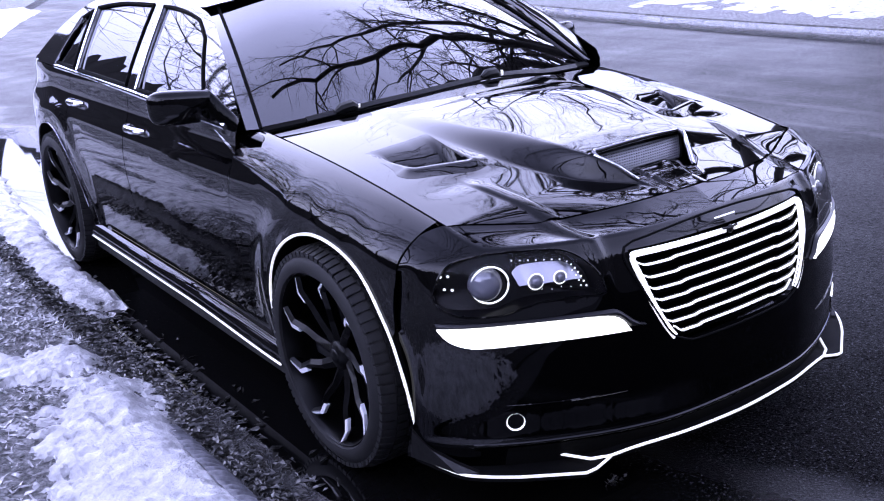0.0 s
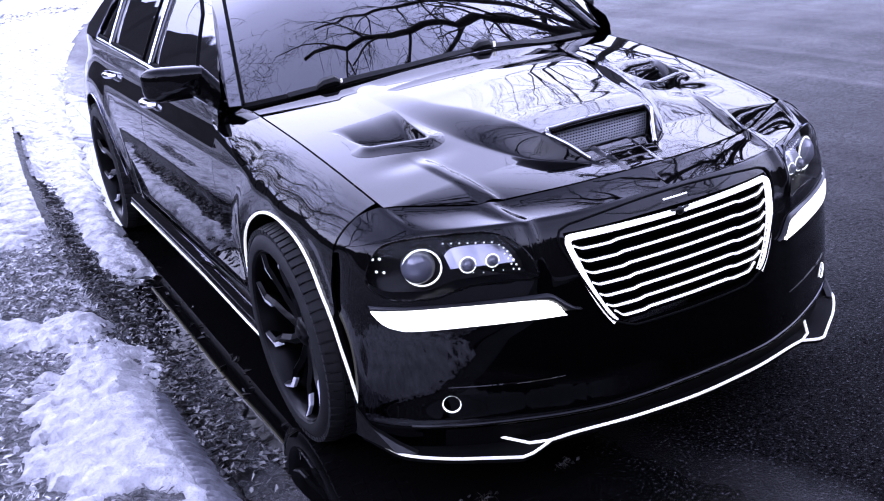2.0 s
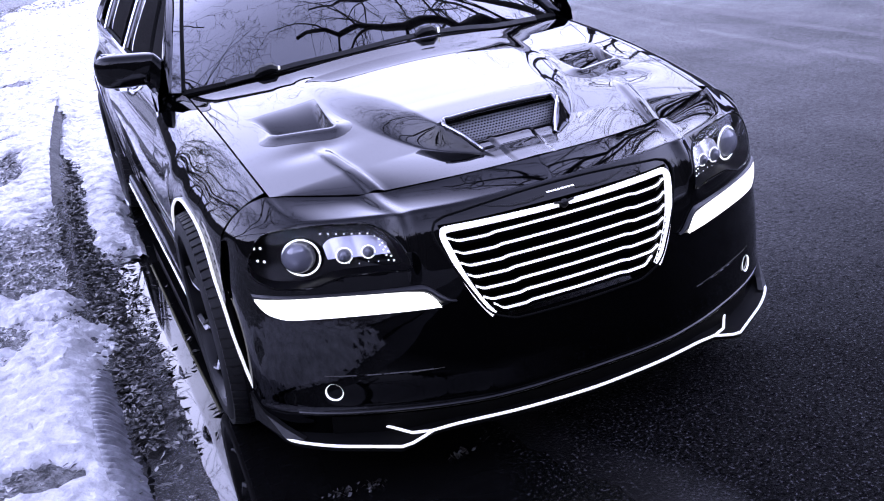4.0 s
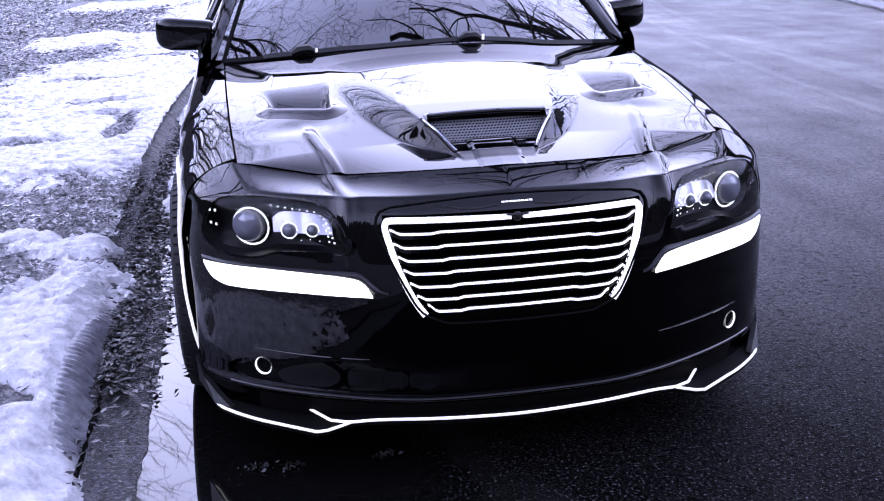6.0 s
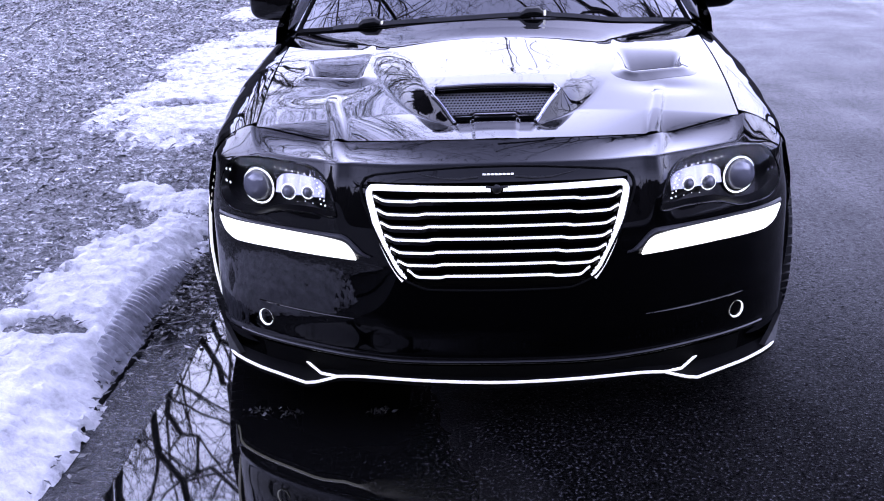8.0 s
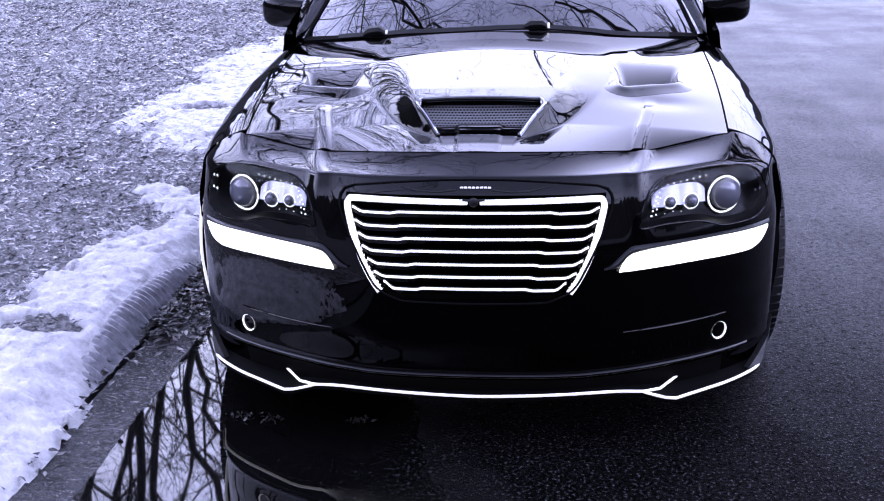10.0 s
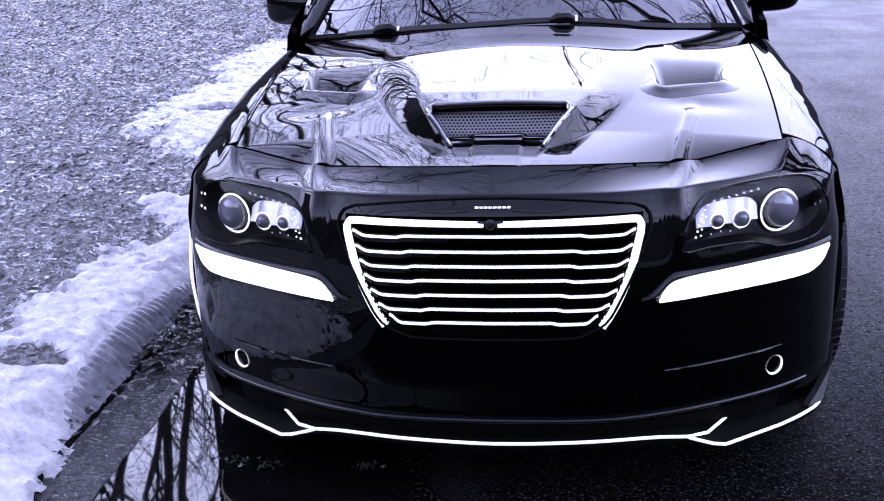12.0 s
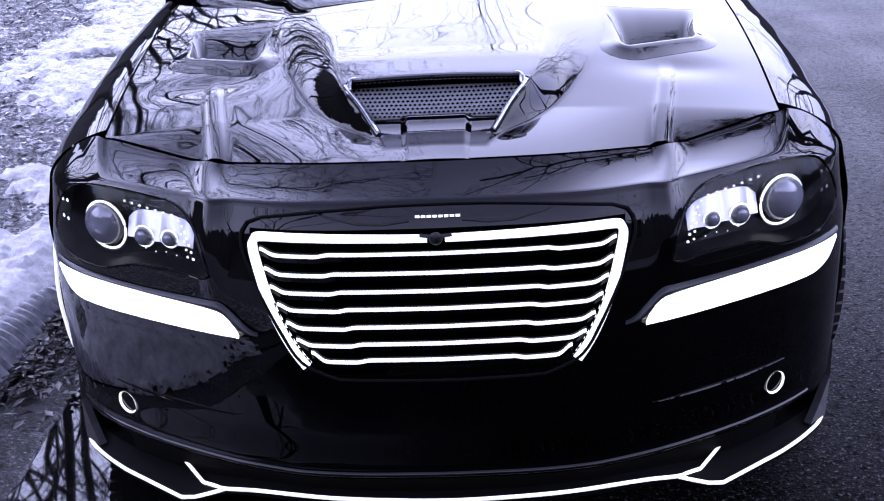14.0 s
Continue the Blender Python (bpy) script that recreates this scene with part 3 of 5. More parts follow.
# ribbed ice on the face of the kerb
verts, faces = [], []
n, m = 180, 9
for i in range(n):
    y = 0.28 + 1.32 * i / (n - 1)
    s = math.sin(math.pi * i / (n - 1)) ** 0.6
    for j in range(m):
        v = j / (m - 1)
        rib = 0.010 * math.sin(y * 170 + 1.5 * noise.noise(Vector((y * 8, 0, 0)))) * s * math.sin(math.pi * v) + 0.004 * noise.noise(Vector((y * 14, v * 3, 1)))
        x = -1.245 - 0.125 * v ** 0.8 * (0.5 + 0.5 * s)
        verts.append((x + rib, y, 0.02 + (0.092 * s + 0.015) * math.sin(v * math.pi / 2) + rib * 0.5))
faces = [(i * m + j, i * m + j + 1, (i + 1) * m + j + 1, (i + 1) * m + j) for i in range(n - 1) for j in range(m - 1)]
tagged(made("ice", verts, faces, ice_m), "grey ribbed ice hanging over the kerb face", "ice", kind="stuff")


# ragged dirt in the joint between gutter and kerb
verts, faces = [], []
n = 420
for i in range(n):
    y = -1.9 + 3.6 * i / (n - 1)
    x = -1.245 + 0.016 * noise.noise(Vector((y * 5, 0, 3))) + 0.008 * noise.noise(Vector((y * 26, 0, 3)))
    w = 0.004 + 0.007 * noise.noise(Vector((y * 9, 4, 0))) + 0.005 * noise.noise(Vector((y * 40, 4, 0)))
    w = max(w, 0.001)
    verts += [(x + w + bend(y), y, 0.029), (x + bend(y), y, 0.038), (x - w + bend(y), y, 0.044)]
faces = [(i * 3 + k, i * 3 + k + 1, i * 3 + k + 4, i * 3 + k + 3) for i in range(n - 1) for k in range(2)]
made("joint_dirt", verts, faces, lip_black, gutter, "ragged black dirt in the joint", smooth=False)

# wet leaf scraps and grit along the gutter and by the water
rg = random.Random(23)
verts, faces = [], []
for _ in range(7600):
    y = rg.uniform(-0.6, 5.5)
    x = rg.gauss(-1.27, 0.06) if rg.random() < 0.66 else rg.uniform(-1.30, -1.06 if rg.random() < 0.9 else -0.95)
    if not -1.43 < x < -0.7 or (y < 0.8 and rg.random() < 0.93):
        continue
    z = 0.012 + 0.028 * step01(-1.05, -1.27, x) + 0.07 * step01(-1.27, -1.43, x) + (0.006 if x < -1.05 else -0.008)
    a, L, w = rg.random() * 6.283, rg.uniform(0.006, 0.026), rg.uniform(0.003, 0.011)
    dx, dy, o = math.cos(a), math.sin(a), len(verts)
    bx = x + bend(y)
    verts += [(bx - dx * L, y - dy * L, z), (bx - dy * w, y + dx * w, z + rg.uniform(0.001, 0.012)), (bx + dx * L, y + dy * L, z + rg.uniform(0, 0.006)), (bx + dy * w, y - dx * w, z + rg.uniform(0, 0.008))]
    faces += [(o, o + 1, o + 2), (o, o + 2, o + 3)]
tagged(made("leaf_litter", verts, faces, litter, smooth=False), "wet dark leaf scraps along the gutter", "leaf litter", kind="stuff")


def leaf_clump(x, y, seed):
    r = random.Random(seed)
    vs, fs = [], []
    for _ in range(26):
        px, py, a, L, w = x + r.gauss(0, 0.022), y + r.gauss(0, 0.012), r.random() * 6.28, r.uniform(0.004, 0.011), r.uniform(0.002, 0.005)
        dx, dy, o = math.cos(a), math.sin(a), len(vs)
        vs += [(px - dx * L, py - dy * L, 0.003), (px - dy * w, py + dx * w, 0.003 + r.uniform(0, 0.012)), (px + dx * L, py + dy * L, 0.004 + r.uniform(0, 0.01)), (px + dy * w, py - dx * w, 0.004)]
        fs += [(o, o + 1, o + 2), (o, o + 2, o + 3)]
    return tagged(made("leaf_clump", vs, fs, litter, smooth=False), "small clump of wet leaves floating on the street water", "leaves", "leaves on the water")


for k, (x, y) in enumerate(((-0.735, 0.27), (-0.65, 0.25), (-0.37, 0.26))):
    leaf_clump(x, y, 40 + k)

# ---- bare trees, seen in the paint, the glass and the water ----
def tree_mesh(seed, height):
    r = random.Random(seed)
    trunk, twigs = [], []

    def grow(p, d, length, rad, depth):
        n = 4 if depth < 2 else 3
        path, rads = [p.copy()], [rad]
        q, dd = p.copy(), d.copy()
        for k in range(n):
            dd = (dd + Vector((r.uniform(-1, 1), r.uniform(-1, 1), r.uniform(-0.5, 0.8))) * (0.16 if depth == 0 else 0.26)).normalized()
            q = q + dd * (length / n)
            path.append(q.copy())
            rads.append(rad * (1 - 0.45 * (k + 1) / n))
        (trunk if depth < 2 else twigs).append(tube(path, rads, 9 if depth == 0 else (6 if depth < 3 else 3)))
        if depth >= 6 or rads[-1] < 0.004:
            return
        kids = (3, 4, 4, 4, 3, 3)[depth]
        for k in range(kids):
            i = n if k == 0 else r.randint(max(1, n - 2 - (depth > 0)), n)
            ax = Vector((r.uniform(-1, 1), r.uniform(-1, 1), r.uniform(-0.2, 0.6))).normalized()
            nd = (dd * (1.0 if k == 0 else 0.55) + ax * (0.35 if k == 0 else 0.85)).normalized()
            grow(path[i], nd, length * r.uniform(0.58, 0.80), rads[i] * r.uniform(0.5, 0.72), depth + 1)

    grow(Vector((0, 0, -0.2)), Vector((0, 0, 1)), height * 0.30, height * 0.0100, 0)
    return joined(*trunk), joined(*twigs)


def tree(seed, height, place, turn, label):
    top = empty("tree", place, label, "tree", "bare trees along the street")
    a, b = tree_mesh(seed, height)
    made("trunk", *a, bark, top, sharp=0)
    made("twigs", *b, bark, top, smooth=False)
    top.rotation_euler = (0, 0, turn)
    return top


tree_a = tree(3, 26, (-6.6, 3.2, 0.12), 0.4, "tall bare broad tree with dark bark on the lawn")
tree_b = tree(8, 34, (15.5, 6.0, 0.15), 2.0, "tall bare tree with dark bark across the street")
tree_c = tree(21, 25, (-9.5, 17.5, 0.12), 1.0, "bare winter tree with fine twigs on the lawn")


def spreading_tree(seed, base, fork, rad, limbs, label, boughs=16):
    """A tree whose great limbs follow given lines; boughs and twigs sprout all along them."""
    r = random.Random(seed)
    top = empty("tree", base, label, "tree", "bare trees along the street")
    thick, fine = [], []
    o = Vector(base)

    def shoot(p, d, length, rd, depth):
        n = 6 if depth == 0 else 4
        path, rads, q, dd = [p.copy()], [rd], p.copy(), d.copy()
        for k in range(n):
            dd = (dd + Vector((r.uniform(-1, 1), r.uniform(-1, 1), r.uniform(-0.7, 0.9))) * 0.30).normalized()
            q = q + dd * (length / n)
            path.append(q.copy())
            rads.append(rd * (1 - 0.62 * (k + 1) / n))
        fine.append(tube(path, rads, 5 if depth == 0 else 3))
        if depth >= 3:
            return
        for k in range((5, 4, 3)[depth]):
            i = r.randint(1, n)
            ax = Vector((r.uniform(-1, 1), r.uniform(-1, 1), r.uniform(-0.5, 0.8))).normalized()
            shoot(path[i], ((path[i] - path[i - 1]).normalized() * 0.7 + ax * 0.8).normalized(), length * r.uniform(0.40, 0.68), max(rads[i] * 0.62, 0.0055), depth + 1)

    tp = spline([(0, 0, -0.2), (0.1 * rad, 0, fork * 0.4), (0, 0.1 * rad, fork), (0.1, 0.1, fork * 1.25)], 12)
    thick.append(tube([tuple(p) for p in tp], [rad * (1.25 - 0.4 * k / 11) for k in range(12)], 12))
    for limb in limbs:
        pts = [Vector((0, 0, fork * 0.92))] + [Vector(p) - o for p in limb]
        lp = spline([tuple(p) for p in pts], 22)
        lp = [Vector(p) + Vector((r.uniform(-1, 1), r.uniform(-1, 1), r.uniform(-1, 1))) * (0.16 if 1 < i < 21 else 0) for i, p in enumerate(lp)]
        lr = [rad * (0.62 - 0.42 * i / 21) for i in range(22)]
        thick.append(tube(lp, lr, 8))
        for k in range(boughs):
            i = min(21, 4 + int(17 * k / boughs))
            d = (lp[i] - lp[i - 1]).normalized()
            ax = Vector((r.uniform(-1, 1), r.uniform(-1, 1), r.uniform(-0.4, 0.8))).normalized()
            shoot(lp[i], (d * 0.7 + ax * 0.8).normalized(), r.uniform(1.6, 3.0), lr[i] * r.uniform(0.35, 0.6), 0)
    made("trunk", *joined(*thick), bark, top, sharp=0)
    made("twigs", *joined(*fine), bark, top, smooth=False)
    return top


spreading_tree(31, (10.4, 6.1, 0.15), 5.2, 0.34, [
    [(7.6, 5.2, 7.6), (5.5, 4.4, 9.2), (3.0, 3.9, 10.8), (0.6, 4.4, 12.0)],
    [(9.0, 6.5, 8.5), (7.0, 6.4, 11.5), (4.6, 6.3, 14.0), (2.0, 6.8, 16.0)],
    [(10.0, 5.2, 9.0), (9.3, 4.0, 13.0), (8.0, 3.2, 17.0)],
    [(11.4, 6.5, 9.0), (12.4, 7.5, 13.0)],
    [(8.8, 8.0, 8.0), (7.8, 10.5, 11.0)]], "bare tree with long limbs reaching over the street")
spreading_tree(37, (-6.0, 14.4, 0.12), 3.4, 0.11, [
    [(-4.9, 8.6, 5.4), (-3.8, 6.5, 7.2), (-2.7, 4.6, 8.6), (-1.5, 3.4, 9.6)],
    [(-5.8, 8.5, 6.2), (-5.2, 6.0, 8.2), (-4.6, 4.0, 9.6)],
    [(-5.4, 10.0, 6.6), (-4.2, 7.2, 9.0), (-3.2, 5.0, 11.0), (-2.0, 4.6, 13.0)],
    [(-4.6, 10.3, 6.4), (-3.4, 9.0, 9.4), (-2.0, 7.4, 12.0)],
    [(-6.6, 11.2, 8.0), (-6.2, 11.0, 12.5)],
    [(-7.8, 10.2, 6.0), (-9.2, 9.2, 9.0)],
    [(-4.7, 13.0, 5.4), (-3.7, 11.5, 6.6), (-2.7, 10.0, 7.6)],
    [(-4.5, 14.2, 6.2), (-3.5, 14.6, 8.5), (-2.4, 14.8, 11.0)],
    [(-5.0, 12.0, 6.2), (-3.6, 12.8, 9.5)]], "low-forked bare tree with wide limbs over the lawn", 14)
for ob, spots in ((tree_a, [(13.5, -8, 1.9), (-11, 27, 2.9), (27, 30, 0.7), (-17, 2, 0.3), (-15, 14, 5)]), (tree_b, [(-8.5, -7.5, 0.2), (19, 27, 1.0), (-13, 20, 3.3), (22, 12, 2.2), (-20, -5, 1.2), (16, -15, 2)]),
                  (tree_c, [(13.5, 17, 4.0), (14.5, 23, 0.9), (-0.5, 27, 2.5), (0, 40, 0.5), (-12, 9.0, 2.4), (18, 0, 5.5), (-4.0, -15, 0.1), (-18, 9, 4), (6.5, -21, 1)])):
    for x, y, a in spots:
        copy_thing(ob, pose(x, y, 0.12, 0, 0, math.degrees(a)))

# unseen woods all round, nearer and taller at front and left to darken reflections
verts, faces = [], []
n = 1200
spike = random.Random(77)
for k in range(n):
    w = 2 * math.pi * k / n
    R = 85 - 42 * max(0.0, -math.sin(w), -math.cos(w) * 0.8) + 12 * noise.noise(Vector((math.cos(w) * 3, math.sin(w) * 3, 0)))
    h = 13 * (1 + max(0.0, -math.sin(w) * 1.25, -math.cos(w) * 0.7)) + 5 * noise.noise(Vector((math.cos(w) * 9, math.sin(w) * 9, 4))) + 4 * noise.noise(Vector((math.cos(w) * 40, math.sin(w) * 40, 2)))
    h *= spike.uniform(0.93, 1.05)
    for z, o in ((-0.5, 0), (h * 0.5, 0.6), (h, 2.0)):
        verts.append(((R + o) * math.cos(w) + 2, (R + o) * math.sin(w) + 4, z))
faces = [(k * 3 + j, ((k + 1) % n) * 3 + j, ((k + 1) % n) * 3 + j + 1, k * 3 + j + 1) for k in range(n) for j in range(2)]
tagged(made("backdrop", verts, faces, bark), "unseen ring of dark woods added to darken reflections", "woods", kind="structure")


# ---- the black saloon car; y runs from its nose to its tail ----
car = empty("car", (0, 0, 0), "glossy black four-door saloon with white trim parked by the kerb", "car")

# front surface: y over (x, z)
plan_y = smooth_line([0, 0.15, 0.27, 0.40, 0.55, 0.70, 0.80, 0.853, 0.885, 0.897], [0.088, 0.092, 0.104, 0.140, 0.205, 0.290, 0.368, 0.430, 0.490, 0.545])
lean_y = smooth_line([0.16, 0.22, 0.245, 0.26, 0.35, 0.5, 0.62, 0.70, 0.75, 0.80], [0.03, 0.012, -0.002, 0.003, -0.004, 0.0, 0.012, 0.030, 0.050, 0.088])


def front_y(x, z):
    x = abs(x)
    rid = 0.018 * math.exp(-((x - 0.445 + 0.06 * (z - 0.8)) / 0.024) ** 2) * step01(0.60, 0.74, z)
    return plan_y(x) + lean_y(z) - rid


def on_front(x, z, out=0.0):
    return (x, front_y(x, z) - out, z)


# hood line across the nose: y and z over x
nose_y = smooth_line([0, 0.20, 0.40, 0.48, 0.60, 0.731, 0.80], [0.270, 0.285, 0.345, 0.380, 0.440, 0.505, 0.53])
nose_z = smooth_line([0, 0.20, 0.40, 0.48, 0.60, 0.731, 0.80], [0.847, 0.844, 0.832, 0.825, 0.836, 0.849, 0.835])

# hood edge: x and z over y
edge_x = smooth_line([0.505, 0.8, 1.1, 1.5, 1.62], [0.731, 0.747, 0.757, 0.765, 0.768])
edge_z = smooth_line([0.505, 0.8, 1.1, 1.5, 1.62], [0.849, 0.908, 0.953, 0.993, 1.002])


def cowl_y(x):
    return 1.385 + 0.11 * (abs(x) / 0.765) ** 2


# raised centre of the hood behind the scoop
bulge_in = smooth_line([0.34, 0.375, 0.44, 0.505, 0.77, 1.03, 1.45], [0.100, 0.118, 0.160, 0.202, 0.248, 0.325, 0.36])
bulge_out = smooth_line([0.34, 0.38, 0.45, 0.59, 0.77, 1.05, 1.45], [0.112, 0.132, 0.205, 0.295, 0.368, 0.412, 0.43])
bulge_h = smooth_line([0.33, 0.375, 0.44, 0.505, 0.60, 0.7, 0.8, 1.0, 1.25], [0.0, 0.008, 0.044, 0.068, 0.064, 0.050, 0.036, 0.014, 0.003])
hood_crown = smooth_line([0.2, 0.5, 0.8, 1.1, 1.5], [0.0, 0.034, 0.040, 0.044, 0.046])


def ridge_x(y):
    return 0.448 + 0.072 * step01(0.28, 0.75, y)


def hood_z(x, y):
    x = abs(x)
    e = edge_x(y)
    q = min(x / e, 1.0)
    crown = hood_crown(y)
    z = edge_z(max(y, 0.505)) + crown * (1 - q ** 2.2)
    if y < 0.505:
        yn = nose_y(x)
        t = min(max((y - yn) / (0.505 - yn + 1e-6), 0), 1) if yn < 0.5 else 1
        top = edge_z(0.505) + crown * (1 - q ** 2.2) if yn > 0.49 else edge_z(0.505) + 0.034 * (1 - q ** 2.2)
        z = nose_z(x) + (top - nose_z(x)) * (t * (1.25 - 0.25 * t))
    h = bulge_h(y) if y > 0.30 else 0.0
    a, b = bulge_in(y), bulge_out(y)
    f = min(max((b - x) / (b - a), 0.0), 1.0)
    z += h * (0.55 * f + 0.45 * f * f * (3 - 2 * f))
    z += 0.007 * math.exp(-((x - ridge_x(y)) / 0.018) ** 4) * step01(0.74, 0.60, y)
    z += 0.028 * step01(0.55, 1.1, y) * (1 - 0.6 * step01(1.0, 1.5, y)) * (1 - min(x / 0.5, 1.0) ** 2) ** 1.5
    # soft hollow ahead of the vents and between bulge and edge
    z -= 0.007 * math.exp(-((x - 0.535) / 0.10) ** 2 - ((y - 0.70) / 0.05) ** 2)
    return z


# hood sheet with the scoop and vent openings
SCOOP0, SCOOP1 = 0.375, 0.505
VENT = [(0.438, 0.785), (0.608, 0.852), (0.652, 1.07), (0.415, 1.06)]


def hood_point(u, v):
    """Columns follow the edges of the bulge and the ridge; rows run from the nose line to the cowl."""
    s = 2 * u - 1
    g = abs(s)

    def across(y):
        yy, r = max(y, 0.34), ridge_x(y)
        return float(np.interp(g, [0, 0.26, 0.44, 0.56, 0.66, 1.0], [0, bulge_in(yy), bulge_out(yy), r - 0.024, r + 0.024, edge_x(max(y, 0.505)) - 0.003]))
    y0 = 0.4
    for _ in range(4):
        y0 = nose_y(across(y0)) + 0.0075
    y = y0 + (cowl_y(g * 0.765) - y0) * v
    x = across(y)
    return (math.copysign(x, s), y, hood_z(x, y))


def scoop_half(y):
    return bulge_in(y) - 0.003


def inside(poly, x, z):
    hit, n = False, len(poly)
    for i in range(n):
        (x1, z1), (x2, z2) = poly[i], poly[(i + 1) % n]
        if (z1 > z) != (z2 > z) and x < (x2 - x1) * (z - z1) / (z2 - z1) + x1:
            hit = not hit
    return hit


def onto_edge(poly, x, y):
    """The point of a polygon's outline nearest to (x, y), and how far off it lies."""
    best = None
    for (x1, y1), (x2, y2) in zip(poly, poly[1:] + poly[:1]):
        dx, dy = x2 - x1, y2 - y1
        t = min(max(((x - x1) * dx + (y - y1) * dy) / (dx * dx + dy * dy), 0), 1)
        px, py = x1 + t * dx, y1 + t * dy
        d = math.hypot(px - x, py - y)
        if best is None or d < best[2]:
            best = (px, py, d)
    return best


def hood_keep(c):
    x, y = abs(c[0]), c[1]
    if SCOOP0 < y < SCOOP1 and x < scoop_half(y):
        return False
    return not inside(VENT, x, y)


hv, hf = lattice(221, 161, hood_point)
hv = [list(v) for v in hv]
hf = [f for f in hf if hood_keep(sum(np.array(hv[k]) for k in f) / 4)]
edges_used = {}
for f in hf:
    for a, b in zip(f, f[1:] + f[:1]):
        edges_used[(a, b)] = 1
rim_v = {a for (a, b) in edges_used if (b, a) not in edges_used} | {b for (a, b) in edges_used if (b, a) not in edges_used}
for i in rim_v:
    x, y, z = hv[i]
    s, ax = (1 if x > 0 else -1), abs(x)
    if SCOOP0 - 0.02 < y < SCOOP1 + 0.02 and ax < 0.23:
        yc = min(max(y, SCOOP0), SCOOP1)
        if abs(y - SCOOP0) < 0.008 or abs(y - SCOOP1) < 0.008:
            y = SCOOP0 if abs(y - SCOOP0) < 0.008 else SCOOP1
        if abs(ax - scoop_half(yc)) < 0.009:
            x = s * scoop_half(yc)
    elif 0.35 < ax < 0.70 and 0.74 < y < 1.12:
        px, py, d = onto_edge(VENT, ax, y)
        if d < 0.012:
            x, y = s * px, py
    hv[i] = [x, y, hood_z(x, y)]
hv, hf = tidy(hv, hf)
hv, hf = thicken(hv, hf, (0, 0.004, -0.014))
hood = made("hood", hv, hf, paint, car, "black bonnet with a central scoop and two vents", sharp=45)

# scoop: floor, raised tongue, side cheeks and the mesh behind
floor_z = smooth_line([0.30, 0.345, 0.375, 0.41, 0.435, 0.450, 0.458, 0.50], [0.852, 0.860, 0.8652, 0.8735, 0.8815, 0.8850, 0.880, 0.858])
made("scoop_floor", *lattice(25, 16, lambda u, v: ((2 * u - 1) * (scoop_half(SCOOP0 + 0.12 * v) + 0.0005), SCOOP0 - 0.002 + 0.12 * v, floor_z(SCOOP0 + 0.12 * v) - 0.006 * abs(2 * u - 1) ** 4 * v)), paint, hood)


def lap(u, v):
    """Raised tongue that runs from the nose line into the scoop mouth."""
    g, y = 2 * u - 1, 0.277 + 0.180 * v
    x = g * (0.066 + 0.010 * v)
    base = hood_z(x, y) if y < SCOOP0 else floor_z(y)
    up = step01(1.0, 0.80, abs(g)) * (0.3 + 0.7 * step01(0.0, 0.6, v))
    return (x, y, base + 0.0006 + 0.0055 * up - 0.02 * step01(0.96, 1.0, v))


made("scoop_tongue", *lattice(31, 40, lap), paint, hood, "flat tongue at the front of the scoop", sharp=0)
for s in (-1, 1):
    def cheek(u, v):
        y = SCOOP0 + (SCOOP1 + 0.02 - SCOOP0) * u
        yc = min(y, SCOOP1)
        top = hood_z(scoop_half(yc), yc)
        low = floor_z(min(y, 0.475)) - 0.012
        return (s * (scoop_half(yc) + 0.001 - 0.018 * v * u), y, top + (low - top) * v)
    made("scoop_cheek", *lattice(16, 6, cheek), paint, hood)
z_top = hood_z(0, SCOOP1) - 0.004
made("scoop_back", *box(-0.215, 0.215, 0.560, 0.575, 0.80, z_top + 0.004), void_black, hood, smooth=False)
# rim bar around the scoop mouth
side_ys = (0.378, 0.40, 0.42, 0.44, 0.46, 0.475)
mouth = [(-scoop_half(y), y, hood_z(scoop_half(y), y) - 0.002) for y in side_ys] + \
        [(x, SCOOP1 - 0.010 * (1 - (x / 0.195) ** 2), hood_z(x, SCOOP1 + 0.003) + 0.001 + 0.007 * (1 - (x / 0.195) ** 2)) for x in np.linspace(-0.180, 0.180, 17)] + [(scoop_half(y), y, hood_z(scoop_half(y), y) - 0.002) for y in reversed(side_ys)]
made("scoop_rim", *tube(spline(mouth, 90), 0.0075, 10), gloss_trim, hood, "rolled black upper lip of the scoop")
# chrome bars added for the sky glint along the black scoop edges
for s in (1, -1):
    made("scoop_edge_glint", *tube([(scoop_half(y) - 0.001, y - 0.004, hood_z(scoop_half(y), y) + 0.002) for y in np.linspace(0.382, 0.492, 14)], 0.0036, 8), chrome, hood, "thin bright edge of the scoop", side=s)

# honeycomb mesh standing in the mouth
MESH_Y0, MESH_Y1, MESH_Z0 = 0.460, 0.520, 0.868
pitch, mesh_parts = 0.0100, []
m_h = math.hypot(MESH_Y1 - MESH_Y0, z_top - MESH_Z0)


def on_mesh(px, pv, dy=0.0):
    q = pv / m_h
    bow = 0.010 * (1 - (px / 0.2) ** 2)
    return (px, MESH_Y0 + (MESH_Y1 - MESH_Y0) * max(q, 0.0) ** 1.7 + 0.012 - bow + dy, MESH_Z0 + (z_top - MESH_Z0) * q + dy * 0.4)


